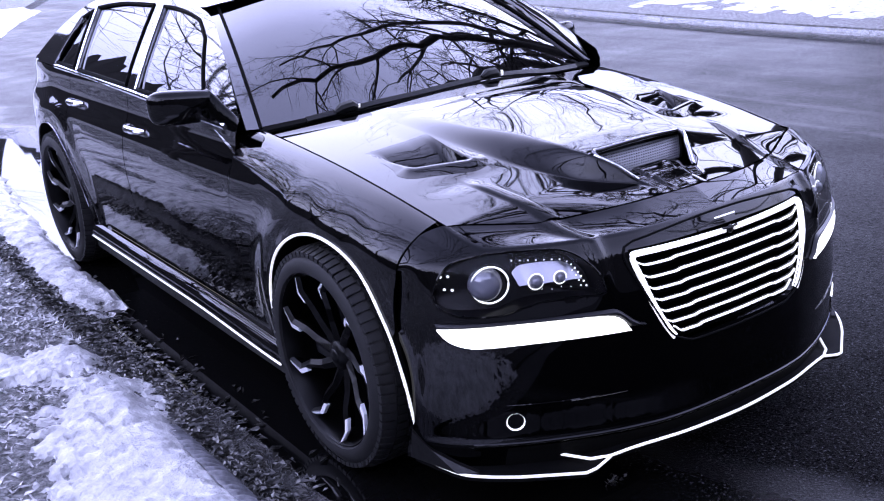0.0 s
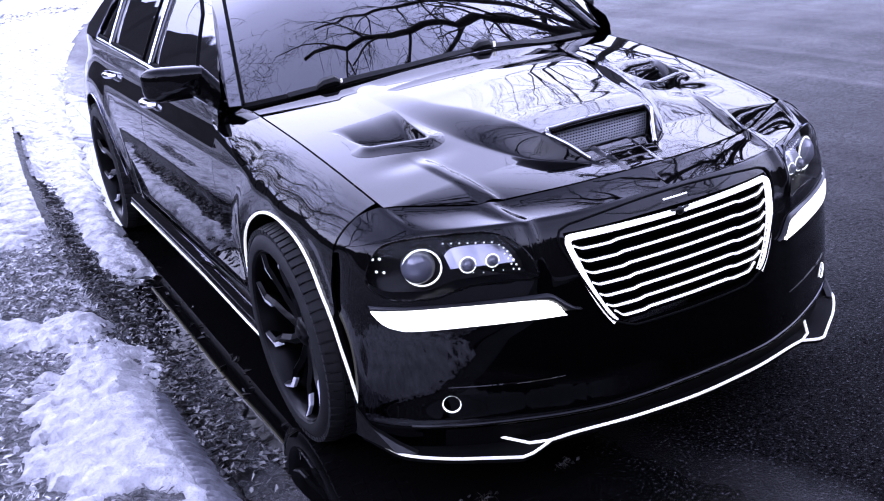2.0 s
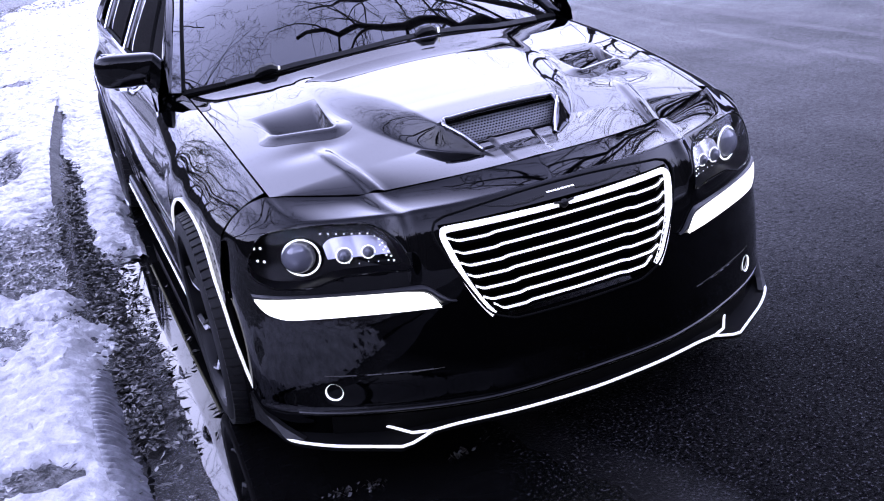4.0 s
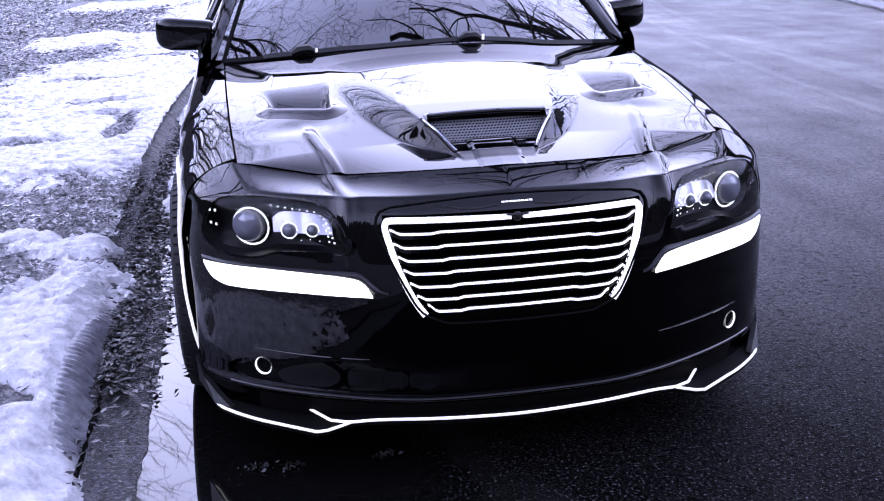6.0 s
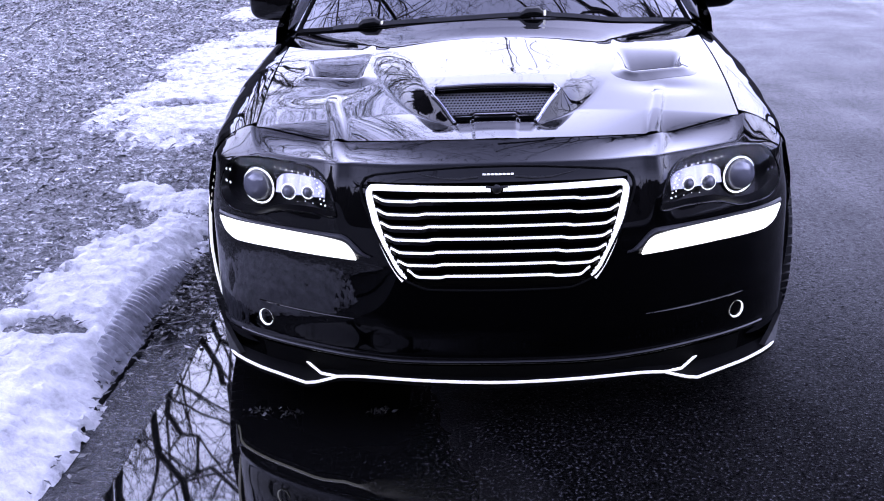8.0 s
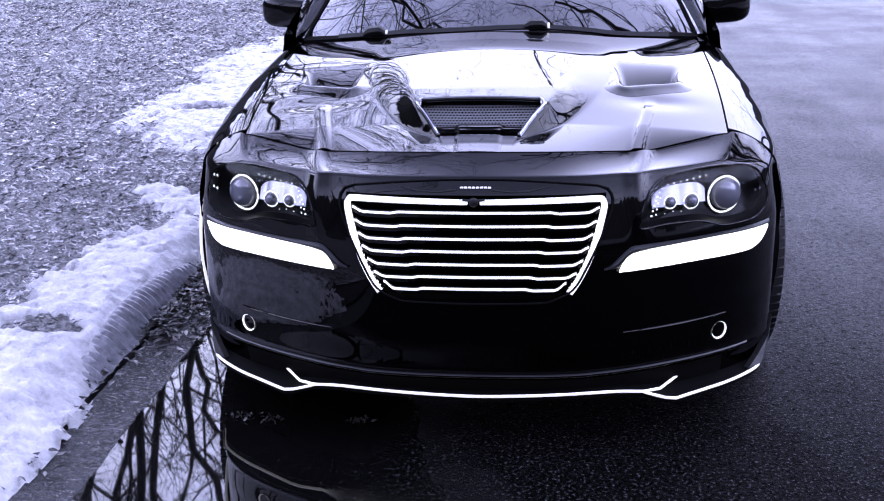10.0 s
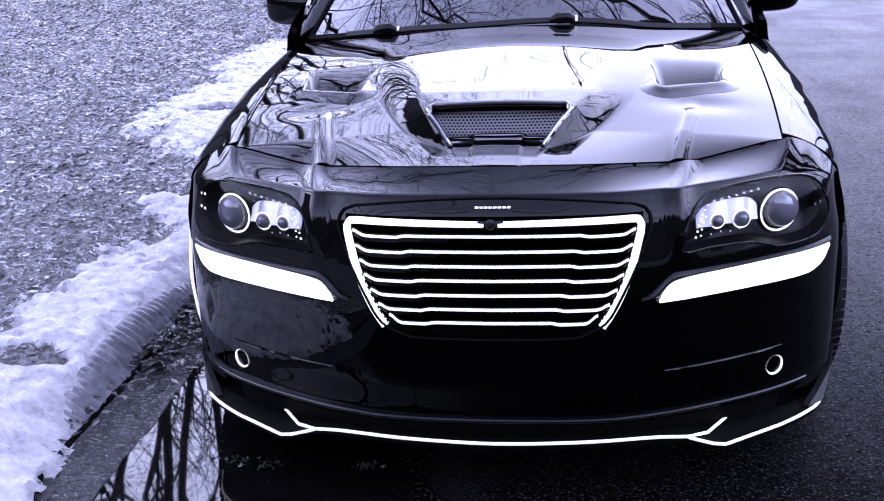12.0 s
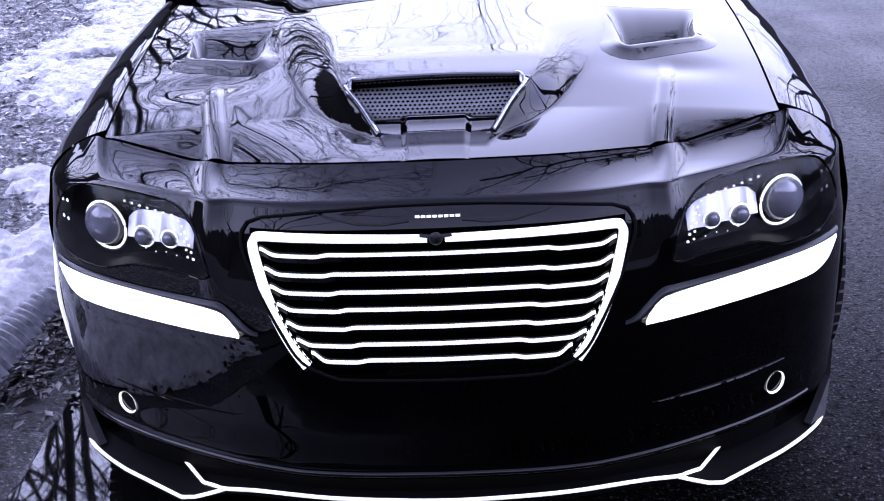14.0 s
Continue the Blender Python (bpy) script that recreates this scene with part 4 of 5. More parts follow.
for row in range(0, 14):
    for col in range(-22, 23):
        cx = (col + 0.5 * (row % 2)) * pitch
        cv = row * pitch * 0.866
        half_w = 0.150 + (0.212 - 0.150) * min(max(cv / m_h, 0), 1)
        if abs(cx) > half_w or cv > m_h - 0.002:
            continue
        ring = [(math.cos(math.pi / 6 + k * math.pi / 3), math.sin(math.pi / 6 + k * math.pi / 3)) for k in range(6)]
        vo, fo = [], []
        for rad, dy in ((pitch * 0.58, 0.0), (pitch * 0.43, 0.0), (pitch * 0.42, 0.004)):
            vo += [on_mesh(cx + rad * a, cv + rad * b, dy) for a, b in ring]
        for a, b in ((0, 6), (6, 12)):
            for k in range(6):
                fo.append((a + k, a + (k + 1) % 6, b + (k + 1) % 6, b + k))
        mesh_parts.append((vo, fo))
made("scoop_mesh", *joined(*mesh_parts), steel_mesh, hood, "grey honeycomb metal mesh", smooth=False)

# black sheet that gives the shade behind the mesh
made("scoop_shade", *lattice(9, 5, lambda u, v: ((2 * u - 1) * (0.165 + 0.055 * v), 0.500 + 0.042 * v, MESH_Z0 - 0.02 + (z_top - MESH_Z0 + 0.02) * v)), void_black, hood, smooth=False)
inner = [(-0.150, MESH_Z0 + 0.004), (-0.166, MESH_Z0 + 0.028), (-0.184, MESH_Z0 + 0.052), (-0.200, z_top - 0.014), (-0.200, z_top - 0.004), (-0.190, z_top)] + [(x, z_top + 0.002) for x in np.linspace(-0.16, 0.0, 6)]
inner = inner + [(-x, z) for x, z in reversed(inner[:-1])]
made("mesh_border", *tube(spline([tuple(np.array(on_mesh(x, (z - MESH_Z0) / (z_top - MESH_Z0) * m_h)) - (0, 0.004, 0)) for x, z in inner], 90), 0.0045, 8), lip_black, hood)

# side vents: sunken tray, deep at the front, with a rolled collar round the front
v_fi, v_fo, v_ro, v_ri = [np.array(q) for q in VENT]
for s in (1, -1):
    def tray(u, v):
        a, b = v_fi + (v_fo - v_fi) * u, v_ri + (v_ro - v_ri) * u
        x, y = a + (b - a) * v
        side = min(1, 8 * u, 8 * (1 - u)) ** 0.6
        return (x, y, hood_z(x, y) - 0.0003 - side * 0.068 * (1 - v) ** 1.45)

    vent = made("hood_vent", *lattice(26, 40, tray), paint, hood, "sunken bonnet air vent", side=s, sharp=60)

    # black strip in the tray for the shade of the vent slot
    def slot_shade(u, v):
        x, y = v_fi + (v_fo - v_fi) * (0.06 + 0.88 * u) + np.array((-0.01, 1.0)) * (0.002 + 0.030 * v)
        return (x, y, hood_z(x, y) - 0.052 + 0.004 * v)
    made("slot_shade", *lattice(14, 4, slot_shade), void_black, vent, side=s)
    plan = [v_ri + (v_fi - v_ri) * q for q in (0.45, 0.65, 0.85, 0.96)] + [v_fi + (v_fo - v_fi) * q for q in (0.05, 0.2, 0.5, 0.8, 0.95)] + [v_fo + (v_ro - v_fo) * q for q in (0.04, 0.15, 0.35, 0.55)]
    plan = spline([tuple(q) for q in plan], 60)

    def lip(u, v):
        k = int(round(u * 59))
        q = plan[k]
        d = plan[min(k + 1, 59)] - plan[max(k - 1, 0)]
        n = np.array((d[1], -d[0])) / (np.linalg.norm(d) + 1e-9)
        fade = step01(0.0, 0.28, u) * step01(1.0, 0.72, u)
        j = min(int(round(v * 6)), 6)
        reach = (-0.004, -0.001, 0.004, 0.014, 0.024, 0.040, 0.060)[j] * (0.35 + 0.65 * fade)
        x, y = q + n * reach
        return (x, y, hood_z(x, y) + (-0.045, 0.006, 0.0105, 0.0100, 0.0070, 0.0030, 0.0)[j] * fade + 0.0006)
    made("lip", *lattice(60, 7, lip), paint, vent, side=s, sharp=0)
    # washer jet
    nz = (0.275, 1.081)
    made("washer_jet", *joined(dome((nz[0], nz[1], hood_z(*nz)), (0, 0, 1), 0.011, 0.8)), matte_black, hood, side=s)

# ---- front bumper ----
def wing_roll(y, t, xs, zs):
    """Top of the front wing from its side (t 0) to the hood gap (t 1)."""
    xe, ze = edge_x(max(y, 0.505)) + 0.003, edge_z(max(y, 0.505)) - 0.001
    a, c = np.array((xs, zs)), np.array((xe, ze))
    g = math.exp(-((y - 1.02) / 0.27) ** 2)
    m1, m2 = a + (-0.010 + 0.010 * g, 0.052 - 0.006 * g), c + (0.052 + 0.046 * g, -0.010 - 0.012 * g)
    return (1 - t) ** 3 * a + 3 * t * (1 - t) ** 2 * m1 + 3 * t * t * (1 - t) * m2 + t ** 3 * c


def bumper_point(u, v):
    # across: even steps along the plan curve; up: from chin to the nose line
    s = abs(2 * u - 1)
    x = 0.897 * s if s < 0.75 else 0.67275 + 0.22425 * (1 - (1 - (s - 0.75) / 0.25) ** 1.6)
    sign = 1 if u > 0.5 else -1
    zs = 0.80 - 0.056 * step01(0.66, 0.897, x)
    if v < 0.8:
        z = 0.165 + (zs - 0.165) * v / 0.8
        return (sign * (x - 0.014 * step01(0.60, 0.744, z) * step01(0.845, 0.897, x)), front_y(x, z), z)
    t = (v - 0.8) / 0.2
    a = np.array((x - 0.014 * step01(0.845, 0.897, x), front_y(x, zs), zs))
    b0 = np.array((a[0], front_y(x, zs - 0.02), zs - 0.02))
    if x < 0.69:
        c = np.array((x * 0.731 / 0.69, nose_y(x * 0.731 / 0.69), nose_z(x * 0.731 / 0.69)))
    else:
        w = (x - 0.69) / 0.207
        q = wing_roll(0.545, 1 - w, 0.883, 0.744)
        c = np.array((q[0], 0.505 + 0.040 * min(1, w * 3), q[1]))
    crest = math.exp(-((x - 0.447) / 0.022) ** 2)
    c = c + (0, -0.004 * crest, 0.007 * crest)
    tang = (a - b0) / 0.02 * 0.05
    mid = (c + (0, -0.045, -0.025)) * (1 - step01(0.62, 0.85, x)) + (a + tang * 0.5) * step01(0.62, 0.85, x) * (1 - step01(0.85, 0.897, x)) + a * step01(0.62, 0.85, x) * step01(0.85, 0.897, x)
    mid = mid + (0, -0.012 * crest, 0.010 * crest)
    p = (1 - t) ** 2 * a + 2 * t * (1 - t) * mid + t * t * c
    return (sign * p[0], p[1], p[2])


LAMP = [(0.448, 0.662), (0.460, 0.712), (0.478, 0.748), (0.506, 0.774), (0.545, 0.786), (0.63, 0.791), (0.70, 0.790), (0.760, 0.783), (0.797, 0.768), (0.824, 0.735), (0.841, 0.692), (0.838, 0.662), (0.816, 0.641), (0.790, 0.631), (0.742, 0.629), (0.695, 0.632), (0.655, 0.646), (0.615, 0.656), (0.526, 0.659), (0.47, 0.655)]


def grille_half(z):
    """Half width of the grille opening at a height."""
    return smooth_line([0.46, 0.475, 0.50, 0.56, 0.66, 0.74, 0.765, 0.78], [0.13, 0.215, 0.262, 0.300, 0.345, 0.372, 0.362, 0.33])(z)


def bumper_keep(c):
    x, y, z = abs(c[0]), c[1], c[2]
    if y < 0.5 and inside(LAMP, x, z):
        return False
    return not (0.478 < z < 0.755 and x < grille_half(z) - 0.012)


bv, bf = lattice(241, 100, bumper_point, bumper_keep)
bv, bf = tidy(bv, bf)
bumper = made("front_bumper", bv, bf, paint, car, "glossy black front bumper", sharp=50)

# headlights
for s in (1, -1):
    rim_pts = spline(LAMP + LAMP[:1], 90)[:-1]
    n = len(rim_pts)
    front = [on_front(x, z, -0.001) for x, z in rim_pts]
    cx, cz = 0.64, 0.705
    back = [(cx + (x - cx) * 0.94, front_y(x, z) + 0.055, cz + (z - cz) * 0.92) for x, z in rim_pts]
    verts = front + back + [(cx, front_y(cx, cz) + 0.06, cz)]
    faces = [(k, (k + 1) % n, n + (k + 1) % n, n + k) for k in range(n)] + [(n + k, n + (k + 1) % n, 2 * n) for k in range(n)]
    lamp = made("headlight", verts, faces, lamp_dark, car, "black headlight with a lit halo ring and twin projectors", side=s)
    made("seam", *tube([on_front(x, z, 0.0005) for x, z in rim_pts], 0.0030, 8, True), paint, lamp, side=s)
    # clear cover following the bumper skin
    gx = np.linspace(0.44, 0.850, 46)
    gz = np.linspace(0.622, 0.796, 26)
    gv = [on_front(x, z, 0.003) for x in gx for z in gz]
    gf = []
    for i in range(45):
        for j in range(25):
            if inside(LAMP, (gx[i] + gx[i + 1]) / 2, (gz[j] + gz[j + 1]) / 2):
                gf.append((i * 26 + j, (i + 1) * 26 + j, (i + 1) * 26 + j + 1, i * 26 + j + 1))
    gv, gf = tidy(gv, gf)
    cover = made("cover", gv, gf, lamp_glass, lamp, "clear plastic headlight cover", side=s, sharp=0)
    cover.visible_shadow = False
    ax = Vector((0.42, -0.90, 0.08)).normalized()
    c = Vector((0.704, 0.360, 0.705))
    made("halo_ring", *tube([tuple(c + Vector((math.cos(w) * 0.906, math.cos(w) * 0.423, math.sin(w))) * 0.0525) for w in np.linspace(0, 2 * math.pi, 49)[:-1]], 0.0027, 8, True), led_ring, lamp, "lit white halo ring", side=s)
    made("projector", *joined(dome(c + Vector((0.004, 0.018, 0)), ax, 0.049, 0.8, 28, 8)), lens_glass, lamp, "large glass projector lens", side=s)
    made("bowl", *disc(c + Vector((0, 0.002, 0)), ax, 0.044, 0.058, 40, 0.02), lamp_dark, lamp, side=s)
    for px, pz, pr in ((0.602, 0.706, 0.0195), (0.541, 0.710, 0.0155)):
        pc = Vector((px, front_y(px, pz) + 0.022, pz))
        made("projector", *dome(pc, (0.3, -0.95, 0.05), pr, 0.95, 20, 6), lens_glass, lamp, "small projector lens", side=s)
        made("ring", *tube([tuple(pc + Vector((math.cos(w) * 0.95, math.cos(w) * 0.30, math.sin(w))) * (pr + 0.003)) for w in np.linspace(0, 2 * math.pi, 29)[:-1]], 0.0018, 6, True), led_ring, lamp, side=s)
    # bright faceted reflector over the small lenses, cut off to imitate the cover's reflection
    def reflector(u, v):
        g = 2 * u - 1
        x = 0.566 + 0.078 * g
        top = 0.749 - 0.022 * abs(g) ** 4 + 0.003 * g
        z = 0.699 + (top - 0.699) * v
        return (x, front_y(x, z) + 0.026 + 0.020 * v - 0.004 * abs(math.sin(g * 4.2)), z)
    made("reflector", *lattice(40, 10, reflector), lamp_bright, lamp, "bright faceted reflector", side=s)
    # small light points
    dots = [(0.532 + 0.019 * k, 0.7580 + 0.0016 * k, 0.0025) for k in range(7)] + [(0.517, 0.750, 0.0022), (0.509, 0.741, 0.0026), (0.503, 0.731, 0.0030), (0.498, 0.720, 0.0030), (0.494, 0.708, 0.0032), (0.490, 0.695, 0.0030), (0.486, 0.682, 0.0032), (0.511, 0.726, 0.0024), (0.505, 0.713, 0.0026), (0.501, 0.698, 0.0028), (0.499, 0.684, 0.0026)] + [(0.524 + 0.024 * k, 0.684 + 0.003 * (k % 2), 0.0016) for k in range(4)]
    for dx, dz, dr in dots:
        made("light_point", *dome((dx, front_y(dx, dz) + 0.014, dz), (0.25, -0.96, 0), dr, 0.8, 8, 3), led_ring, lamp, side=s)
    # side marker points
    for dx, dz in ((0.815, 0.741), (0.800, 0.742), (0.814, 0.708), (0.799, 0.706)):
        made("marker_point", *dome(on_front(dx, dz, -0.005), (0.7, -0.7, 0), 0.0044, 0.6, 8, 3), led_ring if s < 0 else lens_glass, lamp, side=s)

drl_lo = smooth_line([0, 0.5, 0.85, 0.93, 0.97, 1.0], [0.543, 0.545, 0.542, 0.552, 0.566, 0.592])
drl_hi = smooth_line([0, 0.03, 0.09, 0.3, 0.6, 0.85, 1.0], [0.546, 0.572, 0.590, 0.599, 0.603, 0.600, 0.597])
# lit bars under the headlights, with a dark brow over each
for s in (1, -1):
    def bar(u, v):
        x = 0.398 + (0.846 - 0.398) * u
        lo = drl_lo(u)
        hi = drl_hi(u)
        z = lo + (max(hi, lo + 0.004) - lo) * v
        return on_front(x, z, 0.006 + 0.006 * math.sin(math.pi * v))
    v0, f0 = lattice(50, 7, bar)
    v0, f0 = thicken(v0, f0, (0, 0.012, 0))
    light_bar = made("daytime_light_bar", v0, f0, led_bar, car, "lit white daytime light bar", side=s)

    def brow(u, v):
        x = 0.356 + (0.850 - 0.356) * u
        ub = min(max((x - 0.398) / 0.448, 0.0), 1.0)
        lo = (drl_hi(ub) if x > 0.398 else 0.552) + 0.001
        hi = 0.558 + 0.054 * step01(0.0, 0.17, u) + 0.001 * u
        z = lo + (hi - lo) * v
        return on_front(x, z, 0.002 + 0.012 * math.sin(math.pi * v) ** 0.6)
    v0, f0 = lattice(50, 6, brow)
    made("brow", v0, f0, satin_black, light_bar, side=s)

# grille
# black sheet in place of the shaded depth behind the slats
made("grille_shade", *lattice(40, 16, lambda u, v: ((2 * u - 1) * grille_half(0.468 + 0.295 * v), front_y(0.2, 0.468 + 0.295 * v) + 0.075, 0.468 + 0.295 * v)), void_black, car)
grille = made("grille", *tube([(s * (grille_half(z) + 0.006), front_y(grille_half(z), z) - 0.002, z) for s, z in [(-1, z) for z in np.linspace(0.768, 0.475, 22)]] +
                              [(x, front_y(x, 0.468 - 0.004 * (1 - (x / 0.21) ** 2)) - 0.002, 0.468 - 0.004 * (1 - (x / 0.21) ** 2)) for x in np.linspace(-0.20, 0.20, 21)] +
                              [(grille_half(z) + 0.006, front_y(grille_half(z), z) - 0.002, z) for z in np.linspace(0.475, 0.768, 22)] +
                              [(x, front_y(x, 0.776 + 0.020 * (1 - (x / 0.34) ** 2)) - 0.001, 0.776 + 0.020 * (1 - (x / 0.34) ** 2)) for x in np.linspace(0.335, -0.335, 31)], 0.0035, 8, True), lip_black, car, "grille with lit white surround and wavy white slats")
for s in (1, -1):
    # surround, given a glow of its own: down each side and in to the middle of the top
    pts = [(0.262, 0.494), (0.280, 0.520), (0.302, 0.560), (0.327, 0.620), (0.346, 0.688), (0.354, 0.724), (0.351, 0.738), (0.336, 0.7445)] + [(0.25, 0.7445), (0.15, 0.7430), (0.07, 0.7415), (0.017, 0.741)]
    pp = spline(pts, 80)
    path = [on_front(x, z, 0.004) for x, z in pp]
    wd = []
    for k in range(len(pp)):
        d = pp[min(k + 1, len(pp) - 1)] - pp[max(k - 1, 0)]
        d = d / (np.linalg.norm(d) + 1e-9)
        wd.append((-d[1], 0, d[0]))
    half = [0.0095 - 0.0015 * k / 45 if k < 45 else 0.0080 - 0.0022 * (k - 45) / 35 for k in range(80)]
    made("surround", *ribbon(path, wd, half, (0, 1, 0), 0.012), glow_white, grille, "lit white surround strip", side=s)
# slats emit a little so that they stay white; they are no lamps
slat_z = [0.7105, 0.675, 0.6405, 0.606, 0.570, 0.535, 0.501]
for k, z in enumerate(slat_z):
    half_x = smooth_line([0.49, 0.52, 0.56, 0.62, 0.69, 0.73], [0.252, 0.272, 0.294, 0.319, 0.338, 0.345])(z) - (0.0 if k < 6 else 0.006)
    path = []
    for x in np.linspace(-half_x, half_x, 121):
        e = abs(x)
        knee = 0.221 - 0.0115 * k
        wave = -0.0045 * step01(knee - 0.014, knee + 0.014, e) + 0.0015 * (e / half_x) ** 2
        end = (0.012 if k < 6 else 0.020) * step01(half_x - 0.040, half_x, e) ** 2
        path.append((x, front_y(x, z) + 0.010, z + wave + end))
    slat = made("slat", *ribbon(path, (0, 0, 1), 0.0028, (0, 1, 0), 0.006), glow_white, grille, "thin wavy white slat")
    made("slat_body", *ribbon([(x, y + 0.0062, zz - 0.004) for x, y, zz in path], (0, 0.1, 1), 0.011, (0, 1, 0), 0.03), paint, slat)
# emblem and badge above the slats
made("emblem", *joined(dome((0, front_y(0, 0.744) - 0.004, 0.742), (0, -1, 0.1), 0.013, 0.5, 20, 5), tube([(-0.03, front_y(0.03, 0.749) - 0.006, 0.749), (0, front_y(0, 0.747) - 0.008, 0.7465), (0.03, front_y(0.03, 0.749) - 0.006, 0.749)], 0.0035, 6)), matte_black, grille)
bars = []
for k in range(8):
    w = (-0.038 + 0.0109 * k, -0.038 + 0.0109 * k + 0.0085)
    bars.append(ribbon([on_front(w[0], 0.7775, 0.004), on_front(w[1], 0.7775, 0.004)], (0, 0.4, 0.92), 0.0019, (0, 1, 0), 0.003))
made("badge", *joined(*bars), glow_white, grille, "small bright badge")
# winged crease over the grille
for s in (1, -1):
    made("badge_wing", *tube([on_front(0.05, 0.7715, 0.0015), on_front(0.10, 0.767, 0.0015), on_front(0.15, 0.768, 0.001), on_front(0.205, 0.778, 0.0005), on_front(0.235, 0.785, -0.001)], [0.003, 0.0035, 0.003, 0.002, 0.001], 6), matte_black, grille, side=s)

# fog lamps in shallow pockets
for s in (1, -1):
    c = Vector(on_front(0.703, 0.314, 0.004))
    fog = made("fog_lamp", *disc(c, (0.52, -0.85, 0.0), 0.0232, 0.0266, 36, 0.004), led_ring, car, "round fog lamp with a thin lit ring", side=s)
    made("lens", *dome(c + Vector((-0.008, 0.016, 0)), (0.52, -0.85, 0), 0.023, 0.35), void_black, fog, side=s)
    made("crease", *tube([on_front(x, 0.366 + 0.003 * math.sin(x * 9), 0.001) for x in np.linspace(0.72, 0.415, 24)], [0.0012 + 0.0022 * math.sin(math.pi * k / 23) for k in range(24)], 6), paint, fog, side=s)

# chin: a proud ledge and the splitter below it
v0, f0 = lattice(81, 8, lambda u, v: on_front((2 * u - 1) * 0.80, 0.236 + 0.014 * v, 0.004 * math.sin(math.pi * v) ** 0.7 + 0.001))
made("chin_ledge", v0, f0, paint, bumper)
made("chin_skirt", *lattice(81, 6, lambda u, v: on_front((2 * u - 1) * 0.72, 0.166 + 0.066 * v, 0.0025)), lip_black, bumper, "dull black chin panel under the bumper")
# edge of the splitter from its wing to the middle: x, y and height of the glowing line
OUTER = [(0.893, 0.530, 0.181), (0.868, 0.465, 0.170), (0.842, 0.380, 0.165), (0.80, 0.325, 0.163), (0.73, 0.262, 0.161), (0.66, 0.212, 0.160), (0.571, 0.150, 0.159)]
FRONT = [(0.540, 0.146, 0.164), (0.475, 0.150, 0.178), (0.40, 0.127, 0.187), (0.25, 0.091, 0.191), (0.12, 0.081, 0.188), (0.0, 0.078, 0.186)]
INNER = [(0.599, 0.268, 0.186), (0.529, 0.179, 0.175)]
edge = [tuple(p) for p in spline(OUTER, 26)] + [tuple(p) for p in spline(FRONT, 30)]
edge = edge + [(-x, y, z) for x, y, z in reversed(edge[:-1])]
m = len(edge)
sv, sf = [], []
for inset, back, drop in ((0.95, 0.10, -0.008), (1.0, 0.004, 0.0), (1.0, 0.004, 0.018), (0.93, 0.16, 0.022)):
    sv += [(x * inset, y + back, z - drop) for x, y, z in edge]
for a in range(3):
    sf += [(a * m + k, (a + 1) * m + k, (a + 1) * m + k + 1, a * m + k + 1) for k in range(m - 1)]
splitter = made("splitter", sv, sf, lip_black, car, "black front splitter lip edged with white lines given a glow", sharp=40)
mid = spline([INNER[1], (0.50, 0.164, 0.176)] + FRONT[1:] + [(-x, y, z) for x, y, z in reversed(FRONT[1:-1])] + [(-0.50, 0.164, 0.176), (-INNER[1][0], INNER[1][1], INNER[1][2])], 90)
seg = [np.array(INNER[0])] + list(mid) + [np.array((-INNER[0][0], INNER[0][1], INNER[0][2]))]
# white trim lines, brightened by their own added emission
made("edge_line", *tube(seg, 0.0042, 6), glow_white, splitter, "lit white edge line")
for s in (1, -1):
    made("edge_line", *tube(list(spline(OUTER, 40)) + [np.array(p) for p in ((0.540, 0.143, 0.164), (0.505, 0.146, 0.171), (0.478, 0.149, 0.177))], 0.0042, 6), glow_white, splitter, "lit white edge line", side=s)
    # end plate between splitter and arch
    v0 = [(0.897, 0.55, 0.176), (0.845, 0.388, 0.168), (0.80, 0.345, 0.170), (0.897, 0.53, 0.27), (0.875, 0.465, 0.222), (0.835, 0.40, 0.19)]
    made("end_plate", *thicken([(x + 0.006, y - 0.006, z) for x, y, z in v0], [(0, 1, 4, 3), (1, 2, 5, 4)], (-0.012, 0.012, 0)), matte_black, splitter, side=s, smooth=False)


# ---- sides ----
WHEELS = ((0.935, 0.364), (3.94, 0.370))
AXLES = ((0.962, 0.364), (3.95, 0.364))
ARCH = 0.414
body_w = smooth_line([0.5, 0.75, 0.95, 1.35, 2.2, 3.2, 4.0, 4.4, 4.70, 4.87], [0.893, 0.912, 0.924, 0.924, 0.930, 0.932, 0.935, 0.90, 0.82, 0.75])
side_in = smooth_line([0.18, 0.26, 0.36, 0.5, 0.68, 0.80, 0.84, 0.88, 0.92, 0.96, 1.0, 1.04, 1.08], [0.045, 0.03, 0.012, 0.0, 0.0, 0.005, 0.010, 0.022, 0.044, 0.058, 0.063, 0.067, 0.08])
belt_z = smooth_line([1.45, 1.62, 2.2, 2.8, 3.4, 4.2, 4.9], [0.990, 1.005, 1.025, 1.045, 1.06, 1.07, 1.055])


door_in = smooth_line([0.18, 0.26, 0.36, 0.5, 0.62, 0.72, 0.80], [0.055, 0.046, 0.034, 0.017, 0.006, 0.0, 0.003])


def side_x(y, z):
    q = step01(1.0, 1.6, y) * step01(3.9, 3.5, y)
    x = body_w(y) - side_in(z) - 0.014 * step01(0.60, 0.744, z) * step01(1.3, 0.9, y) - ((door_in(z) - side_in(z)) * q if z < 0.80 else 0.0)
    for wy, wz in WHEELS:
        d = math.hypot(y - wy, z - wz)
        x += (0.012 * math.exp(-((d - ARCH - 0.005) / 0.02) ** 2) + 0.014 * math.exp(-((d - ARCH - 0.07) / 0.06) ** 2)) * step01(0.2, 0.35, z + 0.05)
    return x


